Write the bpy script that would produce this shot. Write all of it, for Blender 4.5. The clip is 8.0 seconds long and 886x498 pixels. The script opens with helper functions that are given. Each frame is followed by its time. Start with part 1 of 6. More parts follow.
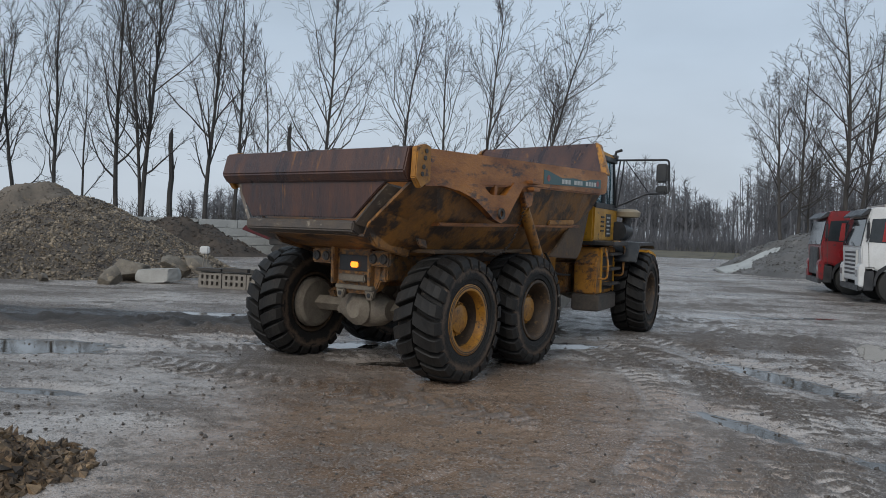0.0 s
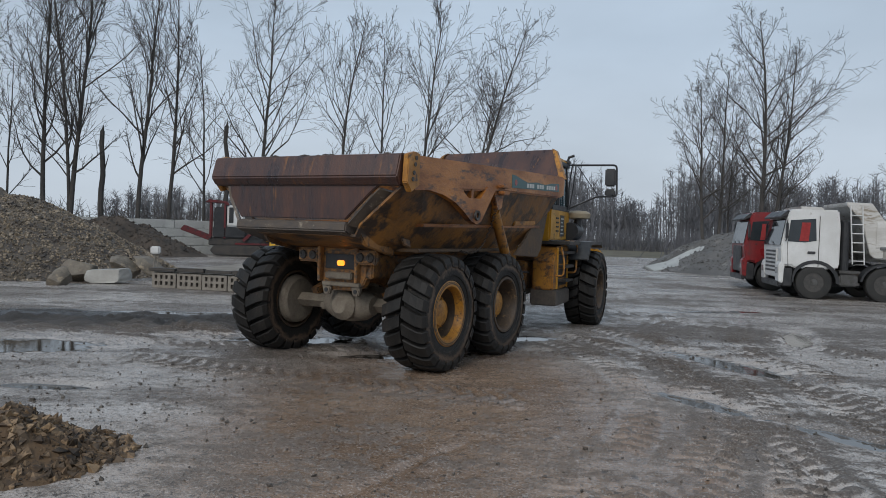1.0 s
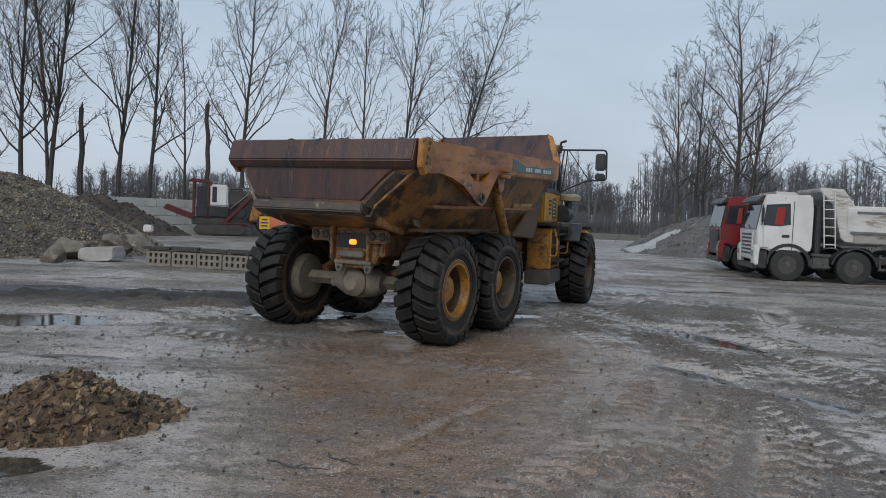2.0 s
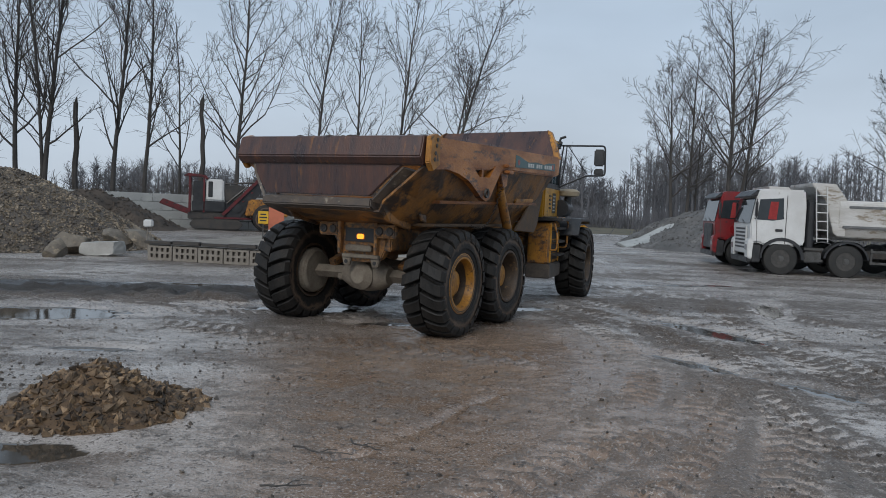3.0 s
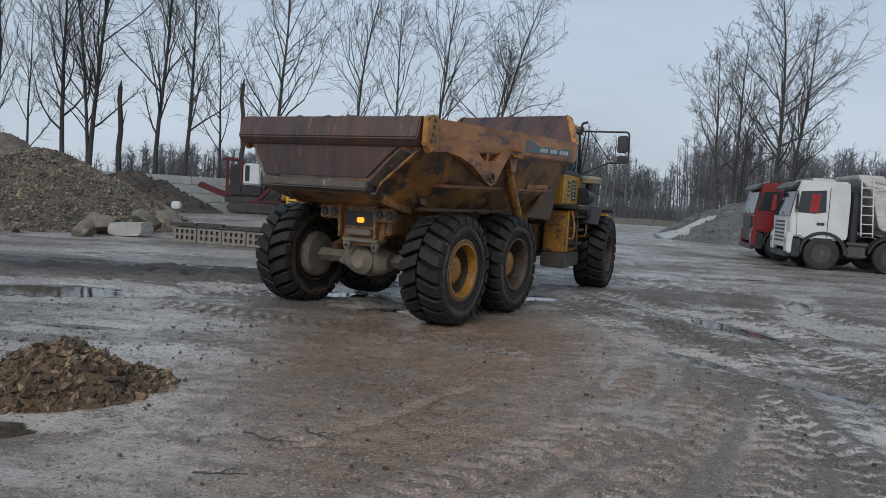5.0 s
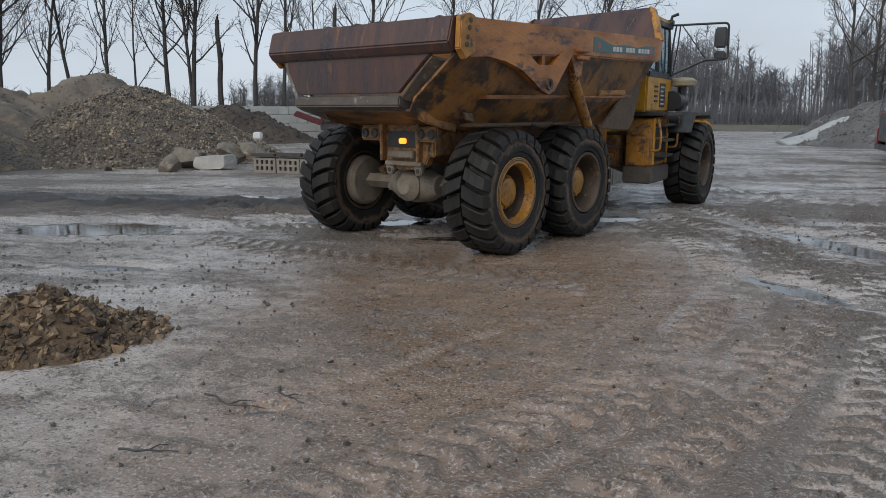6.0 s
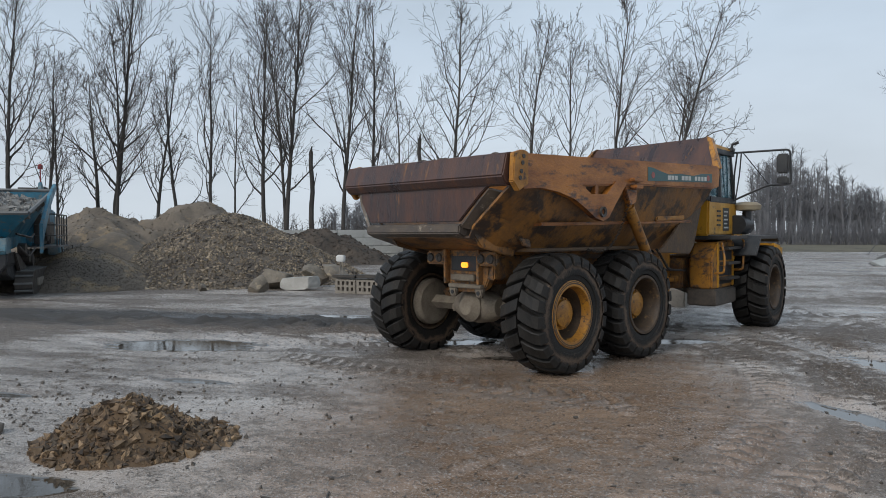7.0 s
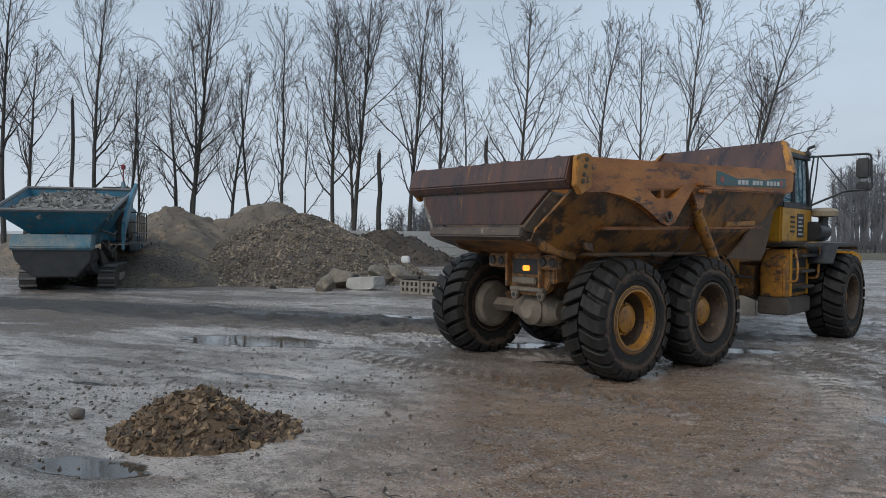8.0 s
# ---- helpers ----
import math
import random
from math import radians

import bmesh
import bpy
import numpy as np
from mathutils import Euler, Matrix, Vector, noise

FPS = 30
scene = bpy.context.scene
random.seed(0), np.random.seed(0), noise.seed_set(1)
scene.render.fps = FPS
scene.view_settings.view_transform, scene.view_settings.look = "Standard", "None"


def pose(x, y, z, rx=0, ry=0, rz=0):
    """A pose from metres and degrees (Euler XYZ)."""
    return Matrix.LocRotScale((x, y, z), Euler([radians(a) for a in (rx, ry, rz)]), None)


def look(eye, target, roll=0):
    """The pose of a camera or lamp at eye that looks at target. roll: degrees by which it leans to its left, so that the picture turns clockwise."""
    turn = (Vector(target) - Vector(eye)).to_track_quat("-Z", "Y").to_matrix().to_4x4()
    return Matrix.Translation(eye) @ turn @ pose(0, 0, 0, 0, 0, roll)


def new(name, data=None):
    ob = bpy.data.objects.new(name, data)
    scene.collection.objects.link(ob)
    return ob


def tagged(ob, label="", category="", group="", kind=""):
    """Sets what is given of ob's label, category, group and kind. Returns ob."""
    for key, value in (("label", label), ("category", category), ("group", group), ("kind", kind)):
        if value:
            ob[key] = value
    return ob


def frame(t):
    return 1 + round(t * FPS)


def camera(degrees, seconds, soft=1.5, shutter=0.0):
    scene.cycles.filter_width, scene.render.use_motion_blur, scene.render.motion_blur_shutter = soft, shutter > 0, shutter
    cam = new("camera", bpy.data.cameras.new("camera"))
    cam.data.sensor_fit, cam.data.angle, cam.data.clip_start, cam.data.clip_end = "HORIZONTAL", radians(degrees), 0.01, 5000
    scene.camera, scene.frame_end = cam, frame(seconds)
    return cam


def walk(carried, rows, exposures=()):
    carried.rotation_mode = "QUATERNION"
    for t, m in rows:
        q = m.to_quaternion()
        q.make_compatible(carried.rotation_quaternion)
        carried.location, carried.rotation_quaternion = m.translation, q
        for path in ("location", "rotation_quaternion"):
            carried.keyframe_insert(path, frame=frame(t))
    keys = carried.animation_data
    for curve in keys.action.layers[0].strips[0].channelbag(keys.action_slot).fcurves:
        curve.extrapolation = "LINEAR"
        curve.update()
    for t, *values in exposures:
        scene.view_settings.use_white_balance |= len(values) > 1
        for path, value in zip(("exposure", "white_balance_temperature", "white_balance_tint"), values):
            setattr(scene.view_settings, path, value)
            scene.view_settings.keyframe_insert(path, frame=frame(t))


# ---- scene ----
S = 1.09  # the plan below is drawn at 1 : 1.09
cam = camera(62.8, 8.0, soft=0.9)
ROWS = [
    (0.0, 0.530, 1.095, 1.671, 9.09, -1.57, 1.99),
    (0.5, 0.259, 0.590, 1.675, 7.26, -1.28, 2.04),
    (1.0, 0.005, 0.394, 1.660, 3.53, -1.40, 1.99),
    (1.5, -0.204, 0.129, 1.645, 2.09, -2.16, 2.32),
    (3.0, -0.548, -0.317, 1.646, 0.85, -3.22, 2.48),
    (3.5, -0.489, -0.238, 1.644, 1.11, -3.26, 2.77),
    (4.0, -0.421, -0.200, 1.645, 1.44, -3.30, 2.82),
    (4.5, -0.297, -0.114, 1.647, 2.01, -3.35, 3.21),
    (5.0, -0.011, -0.036, 1.621, 4.28, -4.31, 3.41),
    (5.2, 0.119, 0.045, 1.619, 8.01, -6.24, 2.67),
    (6.3, 0.793, 1.169, 1.570, 13.39, -11.07, -0.08),
    (6.5, 0.914, 0.851, 1.583, 13.87, -8.61, -0.05),
    (7.0, 0.991, 0.654, 1.637, 19.78, -1.34, -0.23),
    (7.5, 1.059, 0.463, 1.662, 23.51, -0.55, 0.07),
    (8.0, 1.061, 0.615, 1.640, 24.99, -1.19, 0.57),
]
walk(cam, [(t, look((S * x, S * y, S * z), (S * x - math.sin(radians(yaw)) * math.cos(radians(pitch)), S * y + math.cos(radians(yaw)) * math.cos(radians(pitch)), S * z + math.sin(radians(pitch))), roll)) for t, x, y, z, yaw, pitch, roll in ROWS],
     [(0.0, -0.02, 6550, 10), (3.5, -0.04, 6400, 10), (5.0, -0.02, 6450, 10), (6.5, 0.21, 6720, 11), (7.0, 0.19, 6700, 10), (8.0, 0.04, 6530, 10)])

# ---- light: an overcast winter day ----
SUN_EL, SUN_ROT = radians(38), radians(200)
world = bpy.data.worlds.new("overcast_sky")
scene.world = world
world.use_nodes = True
wn, wl = world.node_tree.nodes, world.node_tree.links
wn.clear()
sky = wn.new("ShaderNodeTexSky")
sky.sky_type, sky.sun_disc, sky.sun_elevation, sky.sun_rotation = "NISHITA", False, SUN_EL, SUN_ROT
sky.dust_density, sky.air_density = 4.0, 1.0
hsv = wn.new("ShaderNodeHueSaturation")
hsv.inputs["Saturation"].default_value, hsv.inputs["Value"].default_value = 0.25, 0.055
wl.new(sky.outputs[0], hsv.inputs["Color"])
wtc, wsep, wramp = wn.new("ShaderNodeTexCoord"), wn.new("ShaderNodeSeparateXYZ"), wn.new("ShaderNodeValToRGB")
wl.new(wtc.outputs["Generated"], wsep.inputs[0])
wl.new(wsep.outputs["Z"], wramp.inputs[0])
wramp.color_ramp.elements[0].position, wramp.color_ramp.elements[0].color = 0.0, (0.49, 0.555, 0.625, 1)
wramp.color_ramp.elements[1].position, wramp.color_ramp.elements[1].color = 0.75, (0.375, 0.472, 0.59, 1)
mid = wramp.color_ramp.elements.new(0.25)
mid.color = (0.40, 0.492, 0.60, 1)
cloud = wn.new("ShaderNodeTexNoise")
cloud.inputs["Scale"].default_value, cloud.inputs["Detail"].default_value = 2.2, 5.0
wmap = wn.new("ShaderNodeMapping")
wmap.inputs["Scale"].default_value = (1, 1, 2.5)
wl.new(wtc.outputs["Generated"], wmap.inputs[0])
wl.new(wmap.outputs[0], cloud.inputs["Vector"])
crange = wn.new("ShaderNodeMapRange")
crange.inputs["From Min"].default_value, crange.inputs["From Max"].default_value = 0.3, 0.7
crange.inputs["To Min"].default_value, crange.inputs["To Max"].default_value = 0.88, 1.12
wl.new(cloud.outputs[0], crange.inputs["Value"])
cmul = wn.new("ShaderNodeMix")
cmul.data_type, cmul.blend_type = "RGBA", "MULTIPLY"
cmul.inputs[0].default_value = 1.0
wl.new(wramp.outputs[0], cmul.inputs[6])
wl.new(crange.outputs[0], cmul.inputs[7])
wmix = wn.new("ShaderNodeMix")
wmix.data_type = "RGBA"
wmix.inputs[0].default_value = 0.85
wl.new(hsv.outputs[0], wmix.inputs[6])
wl.new(cmul.outputs[2], wmix.inputs[7])
wbg, wout = wn.new("ShaderNodeBackground"), wn.new("ShaderNodeOutputWorld")
wbg.inputs["Strength"].default_value = 1.27
wl.new(wmix.outputs[2], wbg.inputs[0])
wl.new(wbg.outputs[0], wout.inputs[0])
sun = new("sun", bpy.data.lights.new("sun", "SUN"))
sun.data.energy, sun.data.angle, sun.data.color = 1.6, radians(35), (1.0, 0.96, 0.9)
sun.rotation_euler = (radians(90) - SUN_EL, 0, radians(-20))
scene.view_settings.exposure = 0.0


# ---- materials ----
def surface(name, base, second, rough=0.6, spread=0.15, scale=3.0, fine=40.0, metal=0.0, bump=0.15, third=None, third_at=0.6, spec=0.5, stretch=(1, 1, 1), object_tint=0.0, position=False):
    """Two colours mixed by a broad and a fine noise, patches of a third, uneven gloss and a fine relief."""
    m = bpy.data.materials.new(name)
    m.use_nodes = True
    n, l = m.node_tree.nodes, m.node_tree.links
    p = n["Principled BSDF"]
    tc, mp = n.new("ShaderNodeTexCoord"), n.new("ShaderNodeMapping")
    mp.inputs["Scale"].default_value = stretch
    if position:
        l.new(n.new("ShaderNodeNewGeometry").outputs["Position"], mp.inputs[0])
    else:
        l.new(tc.outputs["Object"], mp.inputs[0])
    broad, grain = n.new("ShaderNodeTexNoise"), n.new("ShaderNodeTexNoise")
    for t, s in ((broad, scale), (grain, fine)):
        t.inputs["Scale"].default_value, t.inputs["Detail"].default_value, t.inputs["Roughness"].default_value = s, 5.0, 0.62
        l.new(mp.outputs[0], t.inputs["Vector"])
    r1 = n.new("ShaderNodeMapRange")
    r1.inputs["From Min"].default_value, r1.inputs["From Max"].default_value = 0.36, 0.64
    add = n.new("ShaderNodeMath")
    add.operation = "MULTIPLY_ADD"
    add.inputs[1].default_value = 0.35
    l.new(grain.outputs[0], add.inputs[0])
    l.new(broad.outputs[0], add.inputs[2])
    sub = n.new("ShaderNodeMath")
    sub.operation = "SUBTRACT"
    sub.inputs[1].default_value = 0.175
    l.new(add.outputs[0], sub.inputs[0])
    l.new(sub.outputs[0], r1.inputs["Value"])
    mix = n.new("ShaderNodeMix")
    mix.data_type = "RGBA"
    mix.inputs[6].default_value, mix.inputs[7].default_value = (*base, 1), (*second, 1)
    l.new(r1.outputs[0], mix.inputs[0])
    colour = mix.outputs[2]
    if third:
        spot, r2, mix2 = n.new("ShaderNodeTexNoise"), n.new("ShaderNodeMapRange"), n.new("ShaderNodeMix")
        spot.inputs["Scale"].default_value, spot.inputs["Detail"].default_value, spot.inputs["Roughness"].default_value = scale * 2.3, 8.0, 0.7
        off = n.new("ShaderNodeVectorMath")
        off.inputs[1].default_value = (7.3, 2.1, 5.5)
        l.new(mp.outputs[0], off.inputs[0])
        l.new(off.outputs[0], spot.inputs["Vector"])
        r2.inputs["From Min"].default_value, r2.inputs["From Max"].default_value = third_at - 0.04, third_at + 0.05
        l.new(spot.outputs[0], r2.inputs["Value"])
        mix2.data_type = "RGBA"
        mix2.inputs[7].default_value = (*third, 1)
        l.new(r2.outputs[0], mix2.inputs[0])
        l.new(colour, mix2.inputs[6])
        colour = mix2.outputs[2]
    if object_tint:
        info, r3, mix3 = n.new("ShaderNodeNewGeometry"), n.new("ShaderNodeMapRange"), n.new("ShaderNodeMix")
        r3.inputs["To Min"].default_value, r3.inputs["To Max"].default_value = 1 - object_tint, 1 + object_tint
        l.new(info.outputs["Random Per Island"], r3.inputs["Value"])
        mix3.data_type, mix3.blend_type = "RGBA", "MULTIPLY"
        mix3.inputs[0].default_value = 1.0
        l.new(colour, mix3.inputs[6])
        l.new(r3.outputs[0], mix3.inputs[7])
        colour = mix3.outputs[2]
    l.new(colour, p.inputs["Base Color"])
    rr = n.new("ShaderNodeMapRange")
    rr.inputs["From Min"].default_value, rr.inputs["From Max"].default_value = 0.3, 0.7
    rr.inputs["To Min"].default_value, rr.inputs["To Max"].default_value = max(0.03, rough - spread), min(1, rough + spread)
    l.new(broad.outputs[0], rr.inputs["Value"])
    l.new(rr.outputs[0], p.inputs["Roughness"])
    p.inputs["Metallic"].default_value, p.inputs["Specular IOR Level"].default_value = metal, spec
    if bump:
        b = n.new("ShaderNodeBump")
        b.inputs["Strength"].default_value, b.inputs["Distance"].default_value = bump, 0.02
        l.new(grain.outputs[0], b.inputs["Height"])
        l.new(b.outputs[0], p.inputs["Normal"])
    return m


def glass(name, tint, rough=0.03):
    m = bpy.data.materials.new(name)
    m.use_nodes = True
    p = m.node_tree.nodes["Principled BSDF"]
    p.inputs["Base Color"].default_value = (*tint, 1)
    p.inputs["Roughness"].default_value, p.inputs["Transmission Weight"].default_value, p.inputs["IOR"].default_value = rough, 0.9, 1.45
    return m


def glow(name, colour, strength):
    m = bpy.data.materials.new(name)
    m.use_nodes = True
    p = m.node_tree.nodes["Principled BSDF"]
    p.inputs["Base Color"].default_value = (*colour, 1)
    p.inputs["Emission Color"].default_value, p.inputs["Emission Strength"].default_value = (*colour, 1), strength
    return m


def ground_material():
    """Wet mud: brown and grey patches, glossy films, standing water in the hollows."""
    m = bpy.data.materials.new("wet_mud")
    m.use_nodes = True
    n, l = m.node_tree.nodes, m.node_tree.links
    p = n["Principled BSDF"]
    geo, sep = n.new("ShaderNodeNewGeometry"), n.new("ShaderNodeSeparateXYZ")
    l.new(geo.outputs["Position"], sep.inputs[0])

    def noise_at(scale, detail=5.0, rough=0.6, stretch=(1, 1, 1), turn=0.0):
        mp, t = n.new("ShaderNodeMapping"), n.new("ShaderNodeTexNoise")
        mp.inputs["Scale"].default_value, mp.inputs["Rotation"].default_value = stretch, (0, 0, turn)
        l.new(geo.outputs["Position"], mp.inputs[0])
        l.new(mp.outputs[0], t.inputs["Vector"])
        t.inputs["Scale"].default_value, t.inputs["Detail"].default_value, t.inputs["Roughness"].default_value = scale, detail, rough
        return t.outputs[0]

    def ranged(v, a, b, c=0.0, d=1.0):
        r = n.new("ShaderNodeMapRange")
        for k, x in zip(("From Min", "From Max", "To Min", "To Max"), (a, b, c, d)):
            r.inputs[k].default_value = x
        l.new(v, r.inputs["Value"])
        return r.outputs[0]

    def mixed(f, a, b):
        x = n.new("ShaderNodeMix")
        x.data_type = "RGBA"
        l.new(f, x.inputs[0])
        for s, v in ((6, a), (7, b)):
            if isinstance(v, tuple):
                x.inputs[s].default_value = (*v, 1)
            else:
                l.new(v, x.inputs[s])
        return x.outputs[2]

    def calc(op, a, b):
        x = n.new("ShaderNodeMath")
        x.operation = op
        for s, v in ((0, a), (1, b)):
            if isinstance(v, (int, float)):
                x.inputs[s].default_value = v
            else:
                l.new(v, x.inputs[s])
        return x.outputs[0]

    patch, streak = noise_at(0.5, 6.0), noise_at(0.55, 8.0, 0.7, (0.4, 1.6, 1), radians(10))
    fine, grit = noise_at(10.0, 8.0, 0.74), noise_at(34.0, 4.0, 0.75)
    grain = noise_at(85.0, 3.0, 0.7)
    clods = noise_at(3.4, 8.0, 0.74, (0.9, 1.2, 1), radians(10))
    ruts = noise_at(2.6, 8.0, 0.74, (0.6, 1.8, 1), radians(24))
    # compacted brown clay where the machine turns
    away, flat = n.new("ShaderNodeVectorMath"), n.new("ShaderNodeVectorMath")
    away.operation, flat.operation = "DISTANCE", "MULTIPLY"
    flat.inputs[1].default_value = (1.0, 0.62, 0)
    l.new(geo.outputs["Position"], flat.inputs[0])
    l.new(flat.outputs[0], away.inputs[0])
    away.inputs[1].default_value = (-0.2 * S, 6.4 * 0.62 * S, 0)
    clay = ranged(calc("ADD", away.outputs["Value"], calc("MULTIPLY", patch, 2.6)), 4.9, 3.1)
    churned = noise_at(0.36, 4.0, 0.55, (0.8, 1.3, 1), radians(16))
    speck, chip = noise_at(24.0, 3.0, 0.6), noise_at(48.0, 2.0, 0.55)
    grey = mixed(ranged(patch, 0.36, 0.62), (0.27, 0.238, 0.212), (0.47, 0.432, 0.40))
    dark = mixed(ranged(streak, 0.505, 0.575, 0.0, 0.85), grey, (0.095, 0.07, 0.052))
    brown = mixed(ranged(patch, 0.36, 0.62), (0.168, 0.108, 0.070), (0.285, 0.195, 0.134))
    body = mixed(clay, dark, brown)
    # raised crumbs are dark and dull, hollows hold a shining film
    relief = calc("ADD", calc("DIVIDE", sep.outputs["Z"], S), calc("MULTIPLY", calc("SUBTRACT", fine, 0.5), 0.06))
    relief = calc("ADD", relief, calc("MULTIPLY", calc("SUBTRACT", clods, 0.5), 0.075))
    relief = calc("ADD", relief, calc("MULTIPLY", calc("SUBTRACT", ruts, 0.5), 0.03))
    relief = calc("ADD", relief, calc("MULTIPLY", calc("SUBTRACT", churned, 0.5), 0.07))
    relief = calc("ADD", relief, calc("MULTIPLY", calc("SUBTRACT", speck, 0.5), 0.05))
    shine = noise_at(0.45, 5.0, 0.6, (0.7, 1.2, 1), radians(12))
    film = calc("MULTIPLY", ranged(relief, 0.010, -0.002), ranged(shine, 0.28, 0.42))
    film = calc("MAXIMUM", film, calc("MULTIPLY", clay, ranged(relief, 0.018, 0.006, 0.35, 1.0)))
    crumbs = calc("MULTIPLY", ranged(relief, 0.003, 0.013, 0.0, 0.9), calc("SUBTRACT", 1.0, calc("MULTIPLY", clay, 0.5)))
    body = mixed(crumbs, body, (0.10, 0.073, 0.053))
    # slurry flecks, film glints put into their colour, and crumbs, a thumb wide
    body = mixed(ranged(chip, 0.57, 0.62, 0.0, 0.55), body, (0.46, 0.425, 0.395))
    body = mixed(ranged(speck, 0.41, 0.37, 0.0, 0.8), body, (0.075, 0.058, 0.046))
    body = mixed(ranged(noise_at(9.0, 5.0, 0.72), 0.60, 0.64, 0.0, 0.85), body, (0.05, 0.041, 0.034))
    body = mixed(ranged(grain, 0.54, 0.62, 0.0, 0.5), body, (0.085, 0.066, 0.052))
    # churned black soil before the gravel heap
    band = calc("ABSOLUTE", calc("SUBTRACT", calc("SUBTRACT", sep.outputs["Y"], calc("MULTIPLY", sep.outputs["X"], 0.16)), 13.4 * S), 0.0)
    soil = calc("MULTIPLY", ranged(calc("ADD", band, calc("MULTIPLY", streak, 4.5)), 4.0, 3.2), ranged(sep.outputs["X"], -2.0, -4.0))
    body = mixed(soil, body, (0.034, 0.029, 0.026))
    water = ranged(sep.outputs["Z"], (WATER + 0.004) * S, (WATER + 0.0005) * S)
    damp = ranged(sep.outputs["Z"], (WATER + 0.045) * S, WATER * S)
    colour = mixed(water, body, (0.05, 0.043, 0.035))
    l.new(colour, p.inputs["Base Color"])
    rough = calc("SUBTRACT", ranged(film, 0.0, 1.0, 0.68, 0.13), calc("MULTIPLY", damp, 0.05))
    rough = calc("ADD", rough, calc("MULTIPLY", calc("SUBTRACT", fine, 0.5), 0.25))
    rough = calc("MULTIPLY", calc("MAXIMUM", rough, 0.08), calc("SUBTRACT", 1.0, calc("MULTIPLY", water, 0.8)))
    l.new(rough, p.inputs["Roughness"])
    p.inputs["Specular IOR Level"].default_value = 0.85
    height = calc("ADD", calc("MULTIPLY", fine, 0.7), calc("MULTIPLY", grit, 0.6))
    height = calc("ADD", height, calc("MULTIPLY", clods, 0.5))
    height = calc("ADD", height, calc("MULTIPLY", ruts, 0.5))
    height = calc("ADD", height, calc("MULTIPLY", speck, 0.8))
    height = calc("ADD", height, calc("MULTIPLY", chip, 0.45))
    b = n.new("ShaderNodeBump")
    b.inputs["Distance"].default_value = 0.06
    calm = calc("SUBTRACT", 1.0, calc("MULTIPLY", film, calc("ADD", 0.62, calc("MULTIPLY", clay, 0.2))))
    l.new(calc("MULTIPLY", calm, calc("SUBTRACT", 1.0, calc("MULTIPLY", water, 0.985))), b.inputs["Strength"])
    l.new(height, b.inputs["Height"])
    l.new(b.outputs[0], p.inputs["Normal"])
    return m


WATER = -0.048
M_GROUND = ground_material()
M_YELLOW = surface("machine_yellow", (0.42, 0.185, 0.024), (0.25, 0.105, 0.022), 0.48, 0.15, 2.5, 30, third=(0.07, 0.04, 0.026), third_at=0.555, bump=0.18)
M_CAB = surface("cab_yellow", (0.60, 0.30, 0.032), (0.44, 0.215, 0.03), 0.4, 0.12, 2.0, 25, third=(0.12, 0.07, 0.035), third_at=0.60, bump=0.08)
M_RUST = surface("rusty_steel", (0.030, 0.020, 0.022), (0.085, 0.038, 0.026), 0.34, 0.16, 2.0, 34, third=(0.17, 0.072, 0.024), third_at=0.615, stretch=(1.9, 1, 0.28), bump=0.3)
M_RAIL = surface("worn_yellow_rail", (0.41, 0.152, 0.024), (0.19, 0.068, 0.024), 0.42, 0.16, 1.8, 30, third=(0.06, 0.032, 0.024), third_at=0.585, stretch=(1, 0.55, 1.6), bump=0.25)
M_TUB = surface("muddy_tub_steel", (0.12, 0.066, 0.034), (0.32, 0.142, 0.034), 0.46, 0.16, 1.1, 22, third=(0.050, 0.035, 0.027), third_at=0.525, bump=0.35)
M_TUBLOW = surface("mud_caked_underside", (0.068, 0.042, 0.025), (0.115, 0.073, 0.042), 0.7, 0.1, 2.5, 22, third=(0.17, 0.085, 0.028), third_at=0.62, bump=0.35)
M_LIP = surface("scuffed_lip_steel", (0.055, 0.045, 0.04), (0.10, 0.075, 0.055), 0.5, 0.15, 4, 30, third=(0.26, 0.22, 0.17), third_at=0.62, bump=0.25)
M_FRAME = surface("rusty_yellow_chassis", (0.33, 0.155, 0.04), (0.15, 0.07, 0.03), 0.6, 0.15, 5, 40, third=(0.085, 0.06, 0.042), third_at=0.53, bump=0.35)
M_AXLE = surface("mud_dried_axle", (0.2, 0.17, 0.13), (0.14, 0.115, 0.09), 0.8, 0.1, 5, 40, bump=0.4)
M_TYRE = surface("tyre_rubber", (0.010, 0.0098, 0.0096), (0.022, 0.0195, 0.0175), 0.6, 0.16, 4, 40, third=(0.085, 0.063, 0.046), third_at=0.635, spec=0.28, bump=0.35)
